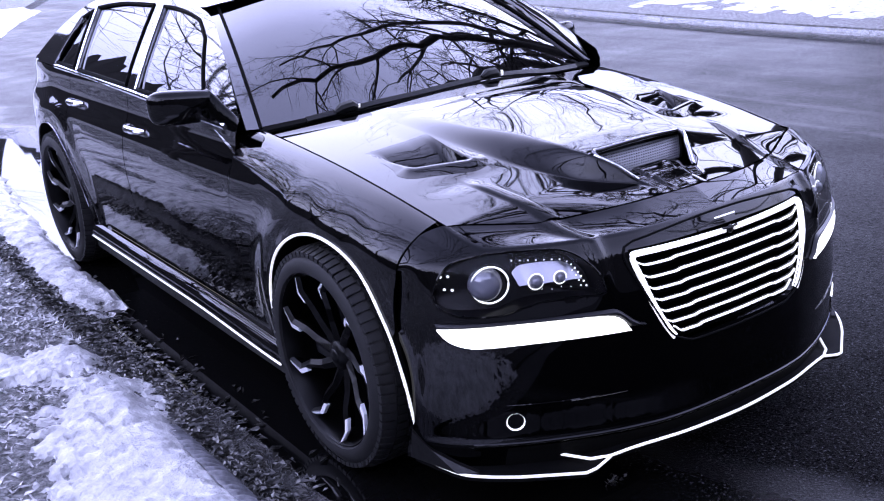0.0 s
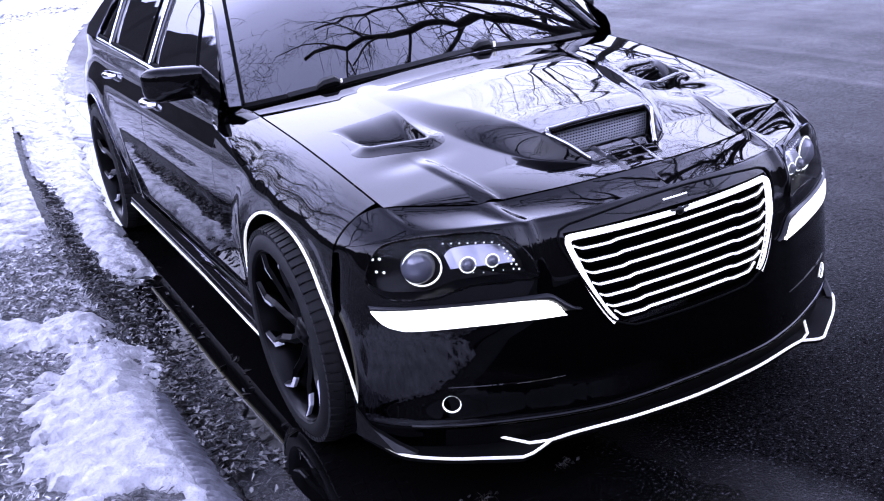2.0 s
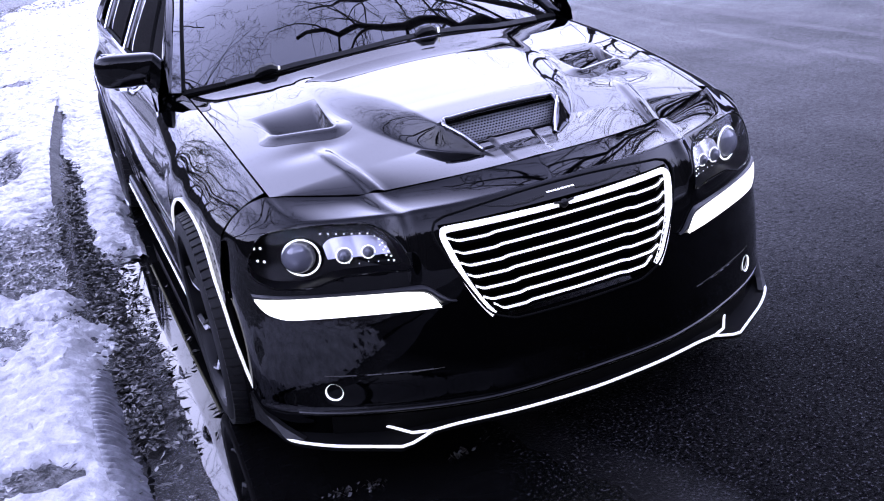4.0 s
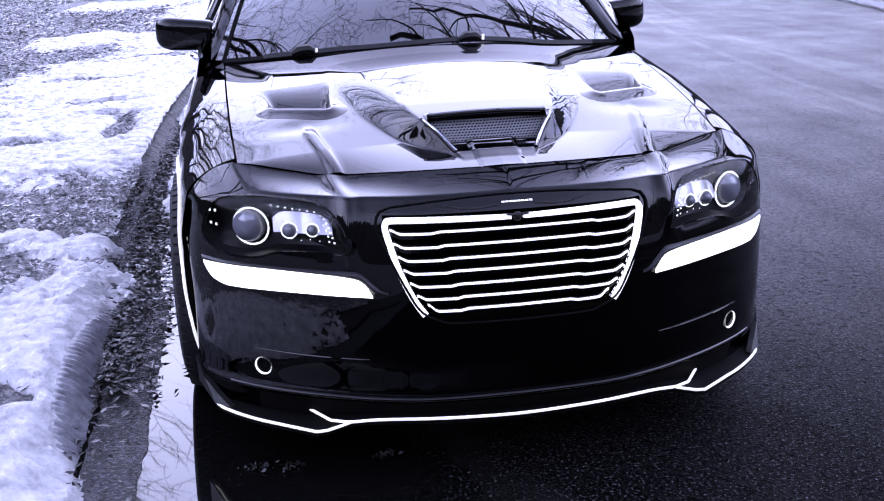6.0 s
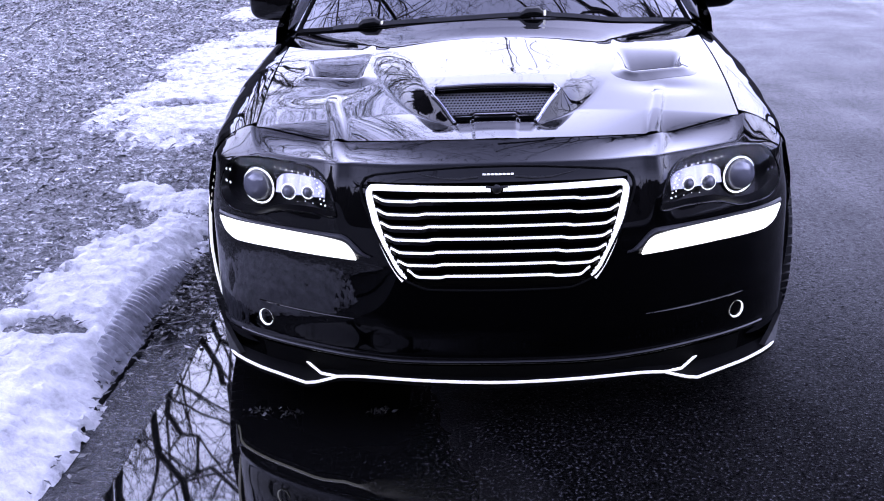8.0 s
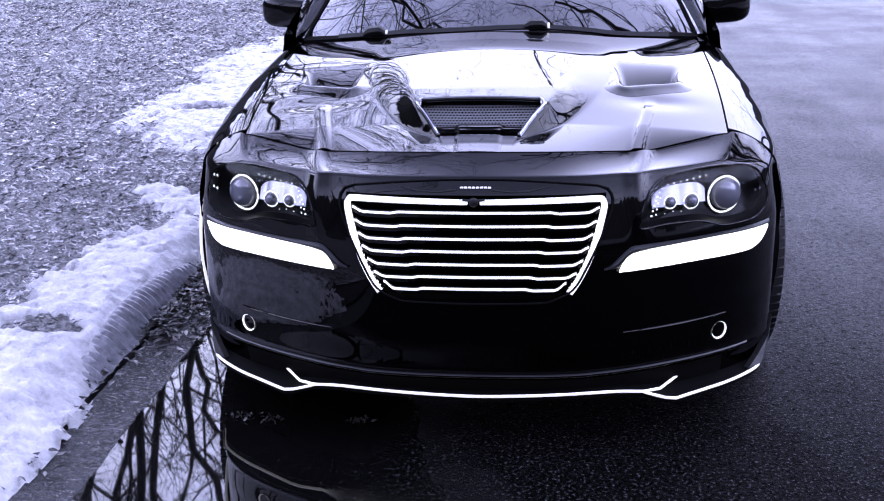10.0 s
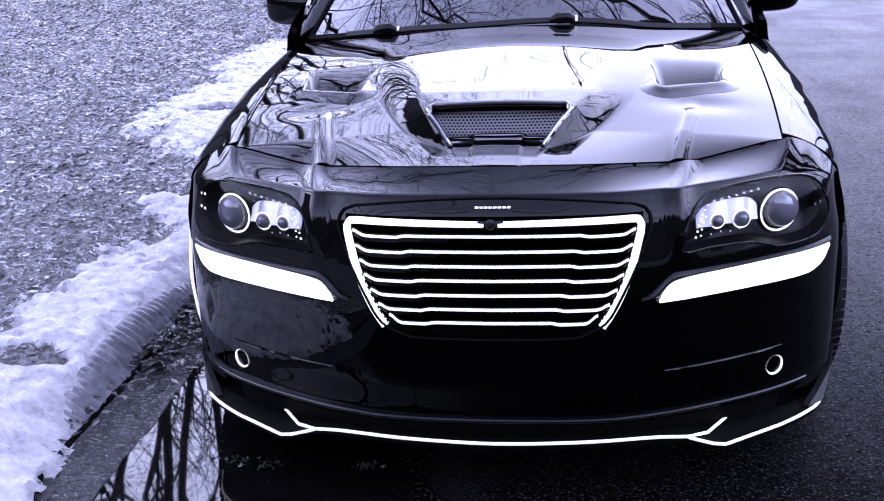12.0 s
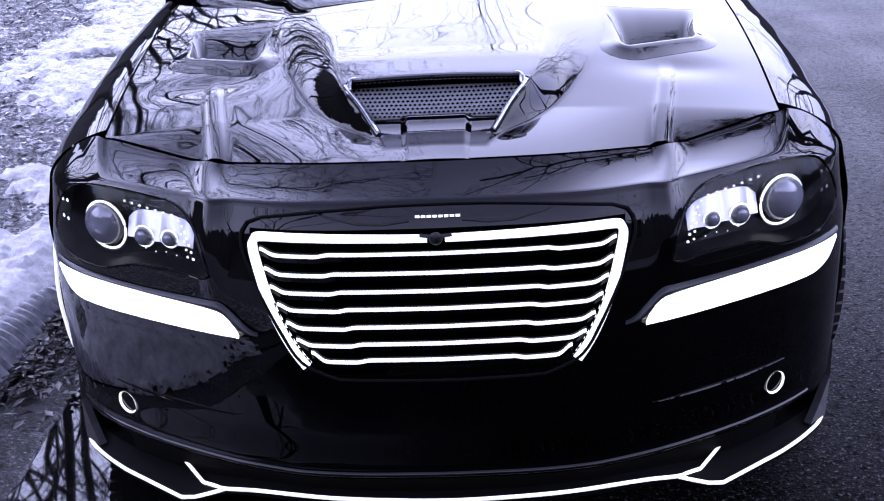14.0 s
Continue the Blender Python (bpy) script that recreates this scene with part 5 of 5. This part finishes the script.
def arch_snap(verts, faces):
    keep = []
    for f in faces:
        c = sum(np.array(verts[k]) for k in f) / len(f)
        if all(math.hypot(c[1] - wy, c[2] - wz) > ARCH for wy, wz in WHEELS):
            keep.append(f)
    used = {i for f in keep for i in f}
    cnt = {}
    for f in keep:
        for a, b in zip(f, f[1:] + f[:1]):
            cnt[(a, b)] = 1
    out = [list(v) for v in verts]
    for (a, b) in cnt:
        if (b, a) in cnt:
            continue
        for i in (a, b):
            x, y, z = verts[i]
            for wy, wz in WHEELS:
                d = math.hypot(y - wy, z - wz)
                if abs(d - ARCH) < 0.024 and d > 1e-6:
                    k = ARCH / d
                    out[i] = [x, wy + (y - wy) * k, wz + (z - wz) * k]
    return tidy(out, keep)


def panel_grid(y0, y1, z0, z1, step=0.02):
    ny, nz = int((y1 - y0) / step) + 2, int((1.0 - 0.2) / step) + 2

    def f(u, v):
        y = y0 + (y1 - y0) * u
        top = z1(y) if callable(z1) else z1
        z = z0 + (top - z0) * v
        return (side_x(y, z), y, z)
    return lattice(ny, nz, f)


def fender_point(u, v):
    y = 0.548 + (1.60 - 0.548) * u
    xe, ze = edge_x(max(y, 0.505)) + 0.003, edge_z(max(y, 0.505)) - 0.001
    zs = ze - 0.105 - 0.032 * math.exp(-((y - 1.02) / 0.27) ** 2)
    if v < 0.66:
        z = 0.20 + (zs - 0.20) * v / 0.66
        return (side_x(y, z), y, z)
    t = (v - 0.66) / 0.34
    p = wing_roll(y, t, side_x(y, zs), zs)
    return (p[0], y, p[1])


def glass_x(y, h):
    """The side glass leans in from the belt to the roof rail."""
    return 0.862 - 0.235 * h ** 1.15 - 0.02 * step01(3.4, 4.4, y)


rail_z = smooth_line([1.55, 1.9, 2.2, 2.6, 3.1, 3.6, 4.0, 4.35], [1.02, 1.24, 1.375, 1.425, 1.432, 1.395, 1.28, 1.10])


def green_point(y, h):
    z0 = belt_z(y) - 0.004
    z1 = rail_z(y)
    return (glass_x(y, h * max(z1 - z0, 0.01) / 0.40), y, z0 + (z1 - z0) * h)


for s in (1, -1):
    fv, ff = lattice(64, 52, fender_point)
    fv, ff = arch_snap(fv, ff)
    fender = made("fender", fv, ff, paint, car, "glossy black front wing", side=s, sharp=50)
    door_f = made("front_door", *arch_snap(*panel_grid(1.606, 2.745, 0.24, belt_z)), paint, car, "glossy black front door", side=s, sharp=50)
    door_r = made("rear_door", *arch_snap(*panel_grid(2.752, 3.62, 0.24, belt_z)), paint, car, "glossy black rear door", side=s, sharp=50)
    quarter = made("rear_quarter", *arch_snap(*panel_grid(3.627, 4.87, 0.22, belt_z)), paint, car, "glossy black rear wing", side=s, sharp=50)
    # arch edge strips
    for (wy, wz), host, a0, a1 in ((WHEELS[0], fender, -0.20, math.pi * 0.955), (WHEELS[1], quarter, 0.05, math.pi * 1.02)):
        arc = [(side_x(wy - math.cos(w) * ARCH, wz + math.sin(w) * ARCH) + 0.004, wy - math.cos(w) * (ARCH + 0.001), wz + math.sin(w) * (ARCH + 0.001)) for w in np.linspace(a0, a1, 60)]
        # left side only; the front edge is brightened by added emission
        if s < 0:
            made("arch_line", *tube(arc, 0.0048 if wy < 2 else 0.0035, 6), glow_white if wy < 2 else machined, host, "bright wheel arch edge", side=s)
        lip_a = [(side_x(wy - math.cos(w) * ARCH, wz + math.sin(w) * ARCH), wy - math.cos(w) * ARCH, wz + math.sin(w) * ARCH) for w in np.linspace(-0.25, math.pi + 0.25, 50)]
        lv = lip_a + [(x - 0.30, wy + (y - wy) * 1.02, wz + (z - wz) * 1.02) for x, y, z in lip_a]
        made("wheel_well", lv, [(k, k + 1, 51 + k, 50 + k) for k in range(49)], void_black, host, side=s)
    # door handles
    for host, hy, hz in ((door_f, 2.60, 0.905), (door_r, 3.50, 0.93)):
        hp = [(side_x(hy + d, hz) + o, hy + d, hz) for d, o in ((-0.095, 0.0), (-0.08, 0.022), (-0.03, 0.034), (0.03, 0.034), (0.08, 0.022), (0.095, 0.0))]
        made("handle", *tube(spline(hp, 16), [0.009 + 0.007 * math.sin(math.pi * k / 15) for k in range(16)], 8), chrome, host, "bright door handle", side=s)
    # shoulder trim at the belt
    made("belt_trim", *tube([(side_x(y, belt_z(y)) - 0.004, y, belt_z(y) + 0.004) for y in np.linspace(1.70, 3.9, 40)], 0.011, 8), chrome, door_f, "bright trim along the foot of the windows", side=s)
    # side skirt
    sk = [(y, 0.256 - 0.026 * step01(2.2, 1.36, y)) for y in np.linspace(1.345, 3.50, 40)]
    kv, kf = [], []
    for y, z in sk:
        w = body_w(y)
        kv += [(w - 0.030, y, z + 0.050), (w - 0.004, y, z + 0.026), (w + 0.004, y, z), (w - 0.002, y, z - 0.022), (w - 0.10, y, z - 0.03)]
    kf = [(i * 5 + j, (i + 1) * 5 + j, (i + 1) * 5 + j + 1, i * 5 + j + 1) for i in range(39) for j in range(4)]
    skirt = made("side_skirt", kv, kf, paint, car, "black side skirt with a white edge given a glow", side=s)
    # skirt edge brightened by emission, not by a lamp
    made("edge_line", *tube([(body_w(y) + 0.004, y, z - 0.012) for y, z in sk], 0.0040, 6), glow_white, skirt, "lit white edge line", side=s)
    made("sill", *box(0.70, 0.89, 1.30, 3.62, 0.15, 0.30), matte_black, skirt, side=s, smooth=False)

    # cabin side: pillars as one skin with window openings
    WIN = (([(1.86, 0.10), (2.64, 0.07), (2.67, 0.90), (2.24, 0.90), (2.12, 0.80)], door_f), ([(2.78, 0.07), (3.50, 0.07), (3.52, 0.88), (2.79, 0.90)], door_r), ([(3.57, 0.08), (3.92, 0.10), (3.70, 0.80), (3.58, 0.85)], quarter))
    nu, nv = 150, 34
    cv, cf = lattice(nu, nv, lambda u, v: green_point(1.60 + 2.72 * u, v))
    keep = []
    for f in cf:
        us = sum(1.60 + 2.72 * (k // nv) / (nu - 1) for k in f) / 4
        vs = sum((k % nv) / (nv - 1) for k in f) / 4
        if not any(inside(p, us, vs) for p, _ in WIN):
            keep.append(f)
    pv, pf = tidy(cv, keep)
    made("cabin_pillar", pv, pf, gloss_trim, car, "black door frames and pillars", side=s)
    for poly, host in WIN:
        gl = []
        ys = np.linspace(min(p[0] for p in poly), max(p[0] for p in poly), 30)
        hs = np.linspace(min(p[1] for p in poly), max(p[1] for p in poly), 18)
        gv = [tuple(np.array(green_point(y, h)) - (0.010, 0, 0)) for y in ys for h in hs]
        gf = [(i * 18 + j, (i + 1) * 18 + j, (i + 1) * 18 + j + 1, i * 18 + j + 1) for i in range(29) for j in range(17) if inside([(a + (0.02 if a < (poly[0][0] + poly[1][0]) / 2 else -0.02) * -1, b) for a, b in poly], (ys[i] + ys[i + 1]) / 2, (hs[j] + hs[j + 1]) / 2)]
        gv, gf = tidy(gv, gf)
        ring = []
        for (ya, ha), (yb, hb) in zip(poly, poly[1:] + poly[:1]):
            ring += [tuple(np.array(green_point(ya + (yb - ya) * k / 8, ha + (hb - ha) * k / 8)) - (0.001, 0, 0)) for k in range(8)]
        made("window_seal", *tube(ring, 0.009, 6, True), void_black, host, side=s)
        # chrome upright added, standing in for bright sky mirrored by the black pillar
        edge = [tuple(np.array(green_point(y, h)) + (0.002, 0, 0)) for y, h in poly[1:3]]
        made("pillar_glint", *tube(spline([edge[0], tuple((np.array(edge[0]) + edge[1]) / 2 + (0.004, 0, 0)), edge[1]], 12), 0.012, 8), chrome, host, "bright upright trim between the windows", side=s)
        made("side_window", gv, gf, side_glass, host, "dark tinted side window", side=s, sharp=0)

    # mirror
    mc = Vector((0.898, 1.95, 1.068))

    def shell(u, v):
        a, b = u * 2 * math.pi, (v - 0.5) * math.pi
        sgn = lambda q, e: math.copysign(abs(q) ** e, q)
        ex = sgn(math.cos(b), 0.6) * sgn(math.cos(a), 0.5)
        ez = sgn(math.cos(b), 0.6) * sgn(math.sin(a), 0.6)
        ey = math.sin(b)
        w = 0.140
        return (mc.x + ex * w, mc.y + ey * 0.055 + 0.05 * ex * 0.5, mc.z + ez * (0.065 + 0.006 * ex) + 0.008 * ex)
    mirror = made("wing_mirror", *lattice(41, 15, shell), paint, car, "black door mirror with a grey-lit cap", side=s)
    made("mirror_foot", *tube([(0.80, 1.86, 1.015), (0.84, 1.93, 1.015), (0.88, 1.985, 1.018)], [0.030, 0.022, 0.018], 10), matte_black, mirror, side=s)

# ---- glasshouse ----
def ws_point(u, v):
    s = 2 * u - 1
    xb, xt = 0.775 * s, 0.578 * s
    yb, yt = cowl_y(xb) + 0.075 + 0.02 * s * s, 2.19 + 0.11 * s * s
    zb, zt = 1.030 - 0.030 * s * s, 1.440 - 0.055 * s * s
    return (xb + (xt - xb) * v, yb + (yt - yb) * v, zb + (zt - zb) * v + 0.028 * math.sin(math.pi * v))


made("windscreen", *lattice(41, 25, ws_point), window_glass, car, "dark windscreen reflecting bare branches", sharp=0)
made("windscreen_band", *joined(ribbon([tuple(np.array(ws_point(u, 0.0)) + (0, -0.006, 0.002)) for u in np.linspace(0, 1, 41)], (0, 0.8, 0.55), 0.011, (0, 0, -1), 0.010)), lip_black, car)
for s in (1, -1):
    ap = [np.array(ws_point(1.0, v)) for v in np.linspace(0, 1, 20)]
    av, af = [], []
    for k, p in enumerate(ap):
        y = p[1] + 0.09
        q = np.array(green_point(max(1.602, min(p[1] + 0.13, 2.4)), 0.98))
        av += [tuple(p + (-0.004, -0.004, 0.003)), tuple(p + (0.040, 0.020, 0.004)), tuple(p * 0.35 + q * 0.65 + (0.014, 0, 0.006)), tuple(q)]
    af = [(k * 4 + j, (k + 1) * 4 + j, (k + 1) * 4 + j + 1, k * 4 + j + 1) for k in range(19) for j in range(3)]
    pa, pb = np.array(green_point(1.84, 0.02)), np.array(ws_point(1.0, 0.05))

    def sail(u, v):
        r = wing_roll(1.598, 0.25 + 0.75 * u, side_x(1.598, edge_z(1.598) - 0.106), edge_z(1.598) - 0.106)
        a, b = np.array((r[0], 1.600, r[1] - 0.002)), pa + (pb - pa) * u
        return tuple(a + (b - a) * v)
    made("mirror_sail", *lattice(10, 8, sail), gloss_trim, car, "black corner trim below the windscreen pillar", side=s)
    pillar = made("windscreen_pillar", av, af, gloss_trim, car, "black windscreen pillar", side=s)
    made("seal", *tube([tuple(p + (-0.006, -0.005, 0.003)) for p in ap], 0.007, 6), void_black, pillar, side=s)


def roof_point(u, v):
    s, y = 2 * u - 1, 2.17 + 1.33 * v
    zr = rail_z(max(y, 2.30)) - 0.002
    x = 0.632 * s
    y2 = y + (0.11 * s * s if v < 0.3 else 0) * (1 - v / 0.3 if v < 0.3 else 0)
    return (x, y2, zr + (0.055 - 0.02 * abs(v - 0.5)) * (1 - abs(s) ** 2.2))


made("roof", *lattice(31, 31, roof_point), paint, car, "black roof", sharp=0)
made("rear_window", *lattice(21, 15, lambda u, v: ((2 * u - 1) * (0.62 + 0.12 * v), 3.48 + 0.80 * v, 1.452 - 0.39 * v + 0.04 * math.sin(math.pi * v) - 0.05 * (2 * u - 1) ** 2 * (1 - v))), window_glass, car, "dark rear window", sharp=0)
made("boot_lid", *lattice(25, 14, lambda u, v: ((2 * u - 1) * (body_w(4.24 + 0.63 * v) - 0.075), 4.24 + 0.63 * v, 1.07 + 0.012 * math.sin(math.pi * v) - 0.012 * (2 * u - 1) ** 4)), paint, car, "black boot lid", sharp=0)
made("rear_bumper", *lattice(31, 20, lambda u, v: ((2 * u - 1) * (0.75 - side_in(0.22 + 0.84 * v)), 4.87 + 0.03 * math.cos((2 * u - 1) * 1.57), 0.22 + 0.84 * v)), paint, car, "black tail panel and bumper", sharp=0)
for s in (1, -1):
    made("tail_lamp", *lattice(8, 12, lambda u, v: (side_x(4.65 + 0.215 * u, 0.76 + 0.24 * v) + 0.006, 4.65 + 0.215 * u, 0.76 + 0.24 * v)), lamp_dark, car, "dark tail lamp", side=s)
made("scuttle", *lattice(41, 6, lambda u, v: ((2 * u - 1) * 0.768, cowl_y((2 * u - 1) * 0.768) + 0.004 + 0.11 * v, hood_z((2 * u - 1) * 0.755, cowl_y((2 * u - 1) * 0.768)) - 0.018 - 0.012 * v)), matte_black, car, "black plastic scuttle panel")
made("cabin_floor", *joined(box(-0.80, 0.80, 1.55, 4.30, 0.30, 0.34), box(-0.84, 0.84, 0.55, 1.56, 0.28, 0.32), box(-0.72, 0.72, 4.3, 4.80, 0.28, 0.32)), cabin_dark, car, smooth=False)
made("dashboard", *lattice(21, 10, lambda u, v: ((2 * u - 1) * 0.74, 1.60 + 0.38 * v, 0.985 + 0.03 * math.sin(v * 2.6) - 0.25 * step01(0.8, 1, v))), cabin_dark, car, "dark dashboard")
made("firewall", *box(-0.74, 0.74, 1.40, 1.44, 0.32, 0.94), void_black, car, smooth=False)
made("radiator_wall", *box(-0.60, 0.60, 0.56, 0.58, 0.30, 0.80), void_black, car, smooth=False)
# front seats seen through the dark glass
for s in (1, -1):
    made("front_seat", *joined(lattice(14, 14, lambda u, v: (0.38 + (u - 0.5) * 0.48, 2.62 + 0.12 * v + 0.05 * math.sin(math.pi * u), 0.65 + 0.50 * v)), lattice(8, 8, lambda u, v: (0.38 + (u - 0.5) * 0.24, 2.74 + 0.02 * math.sin(math.pi * u), 1.17 + 0.16 * v))), cabin_dark, car, side=s)

# wipers
for wx0, wx1, hub in ((-0.62, 0.02, -0.44), (0.02, 0.66, 0.185)):
    def wp(x, lift):
        return (x, cowl_y(x) + 0.062, hood_z(min(abs(x), 0.74), cowl_y(x)) + lift)
    wiper = made("wiper", *ribbon([wp(x, 0.010 + 0.004 * math.sin(x * 9)) for x in np.linspace(wx0, wx1, 24)], (0, 0.7, 0.7), 0.010, (0, 0.5, -0.5), 0.012), matte_black, car, "black wiper arm and blade", smooth=False)
    hx = hub
    a = wp(hx - 0.05, 0.018)
    made("wiper_cap", *tube([wp(hx - 0.075, 0.012), wp(hx - 0.05, 0.022), wp(hx - 0.01, 0.024), wp(hx + 0.010, 0.014)], [0.010, 0.020, 0.020, 0.010], 8), matte_black, wiper)
    made("nozzle", *box(wp(hx, 0)[0] + 0.012, wp(hx, 0)[0] + 0.020, a[1] - 0.014, a[1] - 0.008, a[2] - 0.010, a[2] + 0.010), glow_white, wiper, "small white nozzle", smooth=False)


# ---- wheels ----
def wheel_meshes():
    """Meshes about the origin; the outer face looks along +x."""
    R, RI, W = 0.362, 0.292, 0.125
    prof = [(-W, RI), (-W - 0.006, RI + 0.02), (-W + 0.004, R - 0.03), (-W + 0.022, R - 0.008), (-W + 0.045, R), (0, R + 0.002), (W - 0.045, R), (W - 0.022, R - 0.008), (W - 0.004, R - 0.03), (W + 0.006, RI + 0.02), (W, RI), (W - 0.012, RI - 0.004)]
    n, m = 96, len(prof)
    tv = [(x, r * math.cos(2 * math.pi * k / n), r * math.sin(2 * math.pi * k / n)) for k in range(n) for x, r in prof]
    tf = [(k * m + j, k * m + j + 1, ((k + 1) % n) * m + j + 1, ((k + 1) % n) * m + j) for k in range(n) for j in range(m - 1)]
    blocks = []
    nb = 72
    for k in range(nb):
        for row, (xa, xb) in enumerate(((-0.118, -0.075), (-0.068, -0.025), (-0.018, 0.022), (0.028, 0.068), (0.075, 0.118))):
            w0 = 2 * math.pi * (k + 0.5 * (row % 2)) / nb
            w1 = w0 + 2 * math.pi / nb * 0.74
            r0 = R - 0.006
            bvv = []
            for r in (r0 - 0.004, R + 0.006):
                for xx in (xa, xb):
                    for w in (w0, w1):
                        rr = r - (0.012 if abs(xx) > 0.11 else 0)
                        bvv.append((xx, rr * math.cos(w), rr * math.sin(w)))
            blocks.append((bvv, [(4, 5, 7, 6), (0, 4, 6, 2), (1, 3, 7, 5), (0, 1, 5, 4), (2, 6, 7, 3)]))
    rim_p = [(0.113, RI), (0.118, RI - 0.008), (0.100, RI - 0.016), (0.03, RI - 0.026), (-0.115, RI - 0.02), (-0.12, RI)]
    mm = len(rim_p)
    rv = [(x, r * math.cos(2 * math.pi * k / n), r * math.sin(2 * math.pi * k / n)) for k in range(n) for x, r in rim_p]
    rf = [(k * mm + j, k * mm + j + 1, ((k + 1) % n) * mm + j + 1, ((k + 1) % n) * mm + j) for k in range(n) for j in range(mm - 1)]
    return (tv, tf), joined(*blocks), (rv, rf)


def spoke(angle):
    """One bent blade: dark body and a bright facet near its tip."""
    c, s = math.cos(angle), math.sin(angle)

    def at(x, r, t):
        # r outward, t sideways
        return (x, r * c - t * s, r * s + t * c)
    pts = [(0.050, 0.045, -0.012), (0.066, 0.12, -0.006), (0.082, 0.175, 0.012), (0.094, 0.235, 0.012), (0.102, 0.276, 0.055)]
    hw = [0.022, 0.017, 0.015, 0.014, 0.011]
    v, f = [], []
    for (x, r, t), h in zip(pts, hw):
        v += [at(x, r, t - h), at(x + 0.012, r, t), at(x, r, t + h), at(x - 0.03, r, t)]
    for k in range(4):
        for j in range(4):
            f.append((k * 4 + j, k * 4 + (j + 1) % 4, (k + 1) * 4 + (j + 1) % 4, (k + 1) * 4 + j))
    f += [(3, 2, 1, 0), (16, 17, 18, 19)]
    # bright edge along one flank of the outer half
    b = []
    for x, r, t in ((0.0935, 0.205, 0.002), (0.1035, 0.243, 0.004), (0.1105, 0.277, 0.047)):
        b.append((x, r, t))
    bv = []
    for x, r, t in b:
        bv += [at(x, r - 0.004, t - 0.010), at(x + 0.003, r, t + 0.006), at(x - 0.010, r, t + 0.004), at(x - 0.012, r - 0.004, t - 0.010)]
    bfc = [(k * 4 + j, k * 4 + (j + 1) % 4, (k + 1) * 4 + (j + 1) % 4, (k + 1) * 4 + j) for k in range(2) for j in range(4)] + [(3, 2, 1, 0), (8, 9, 10, 11)]
    return (v, f), (bv, bfc)


tyre_m, tread_m, rim_m = wheel_meshes()
for s in (1, -1):
    for wy, wz in AXLES:
        cx = 0.828

        def put(vf):
            return [(x + cx, y + wy, z + wz) for x, y, z in vf[0]], vf[1]
        wheel = made("wheel", *put(tyre_m), rubber, car, "black tyre on a dark angular alloy wheel", side=s, sharp=50)
        made("tread", *put(tread_m), rubber, wheel, side=s, smooth=False)
        rim = made("rim", *put(rim_m), rim_black, wheel, "dark alloy rim", side=s, sharp=40)
        for k in range(9):
            body_s, bright = spoke(2 * math.pi * k / 9 + 0.2)
            made("spoke", *put(body_s), rim_black, wheel, side=s, smooth=False)
            made("spoke_edge", *put(bright), spoke_white, wheel, "bright spoke edge", side=s, smooth=False)
        made("hub", *put(joined(dome((0.055, 0, 0), (1, 0.001, 0), 0.052, 0.45), dome((0.07, 0, 0), (1, 0.001, 0), 0.028, 0.5))), rim_black, wheel, side=s)
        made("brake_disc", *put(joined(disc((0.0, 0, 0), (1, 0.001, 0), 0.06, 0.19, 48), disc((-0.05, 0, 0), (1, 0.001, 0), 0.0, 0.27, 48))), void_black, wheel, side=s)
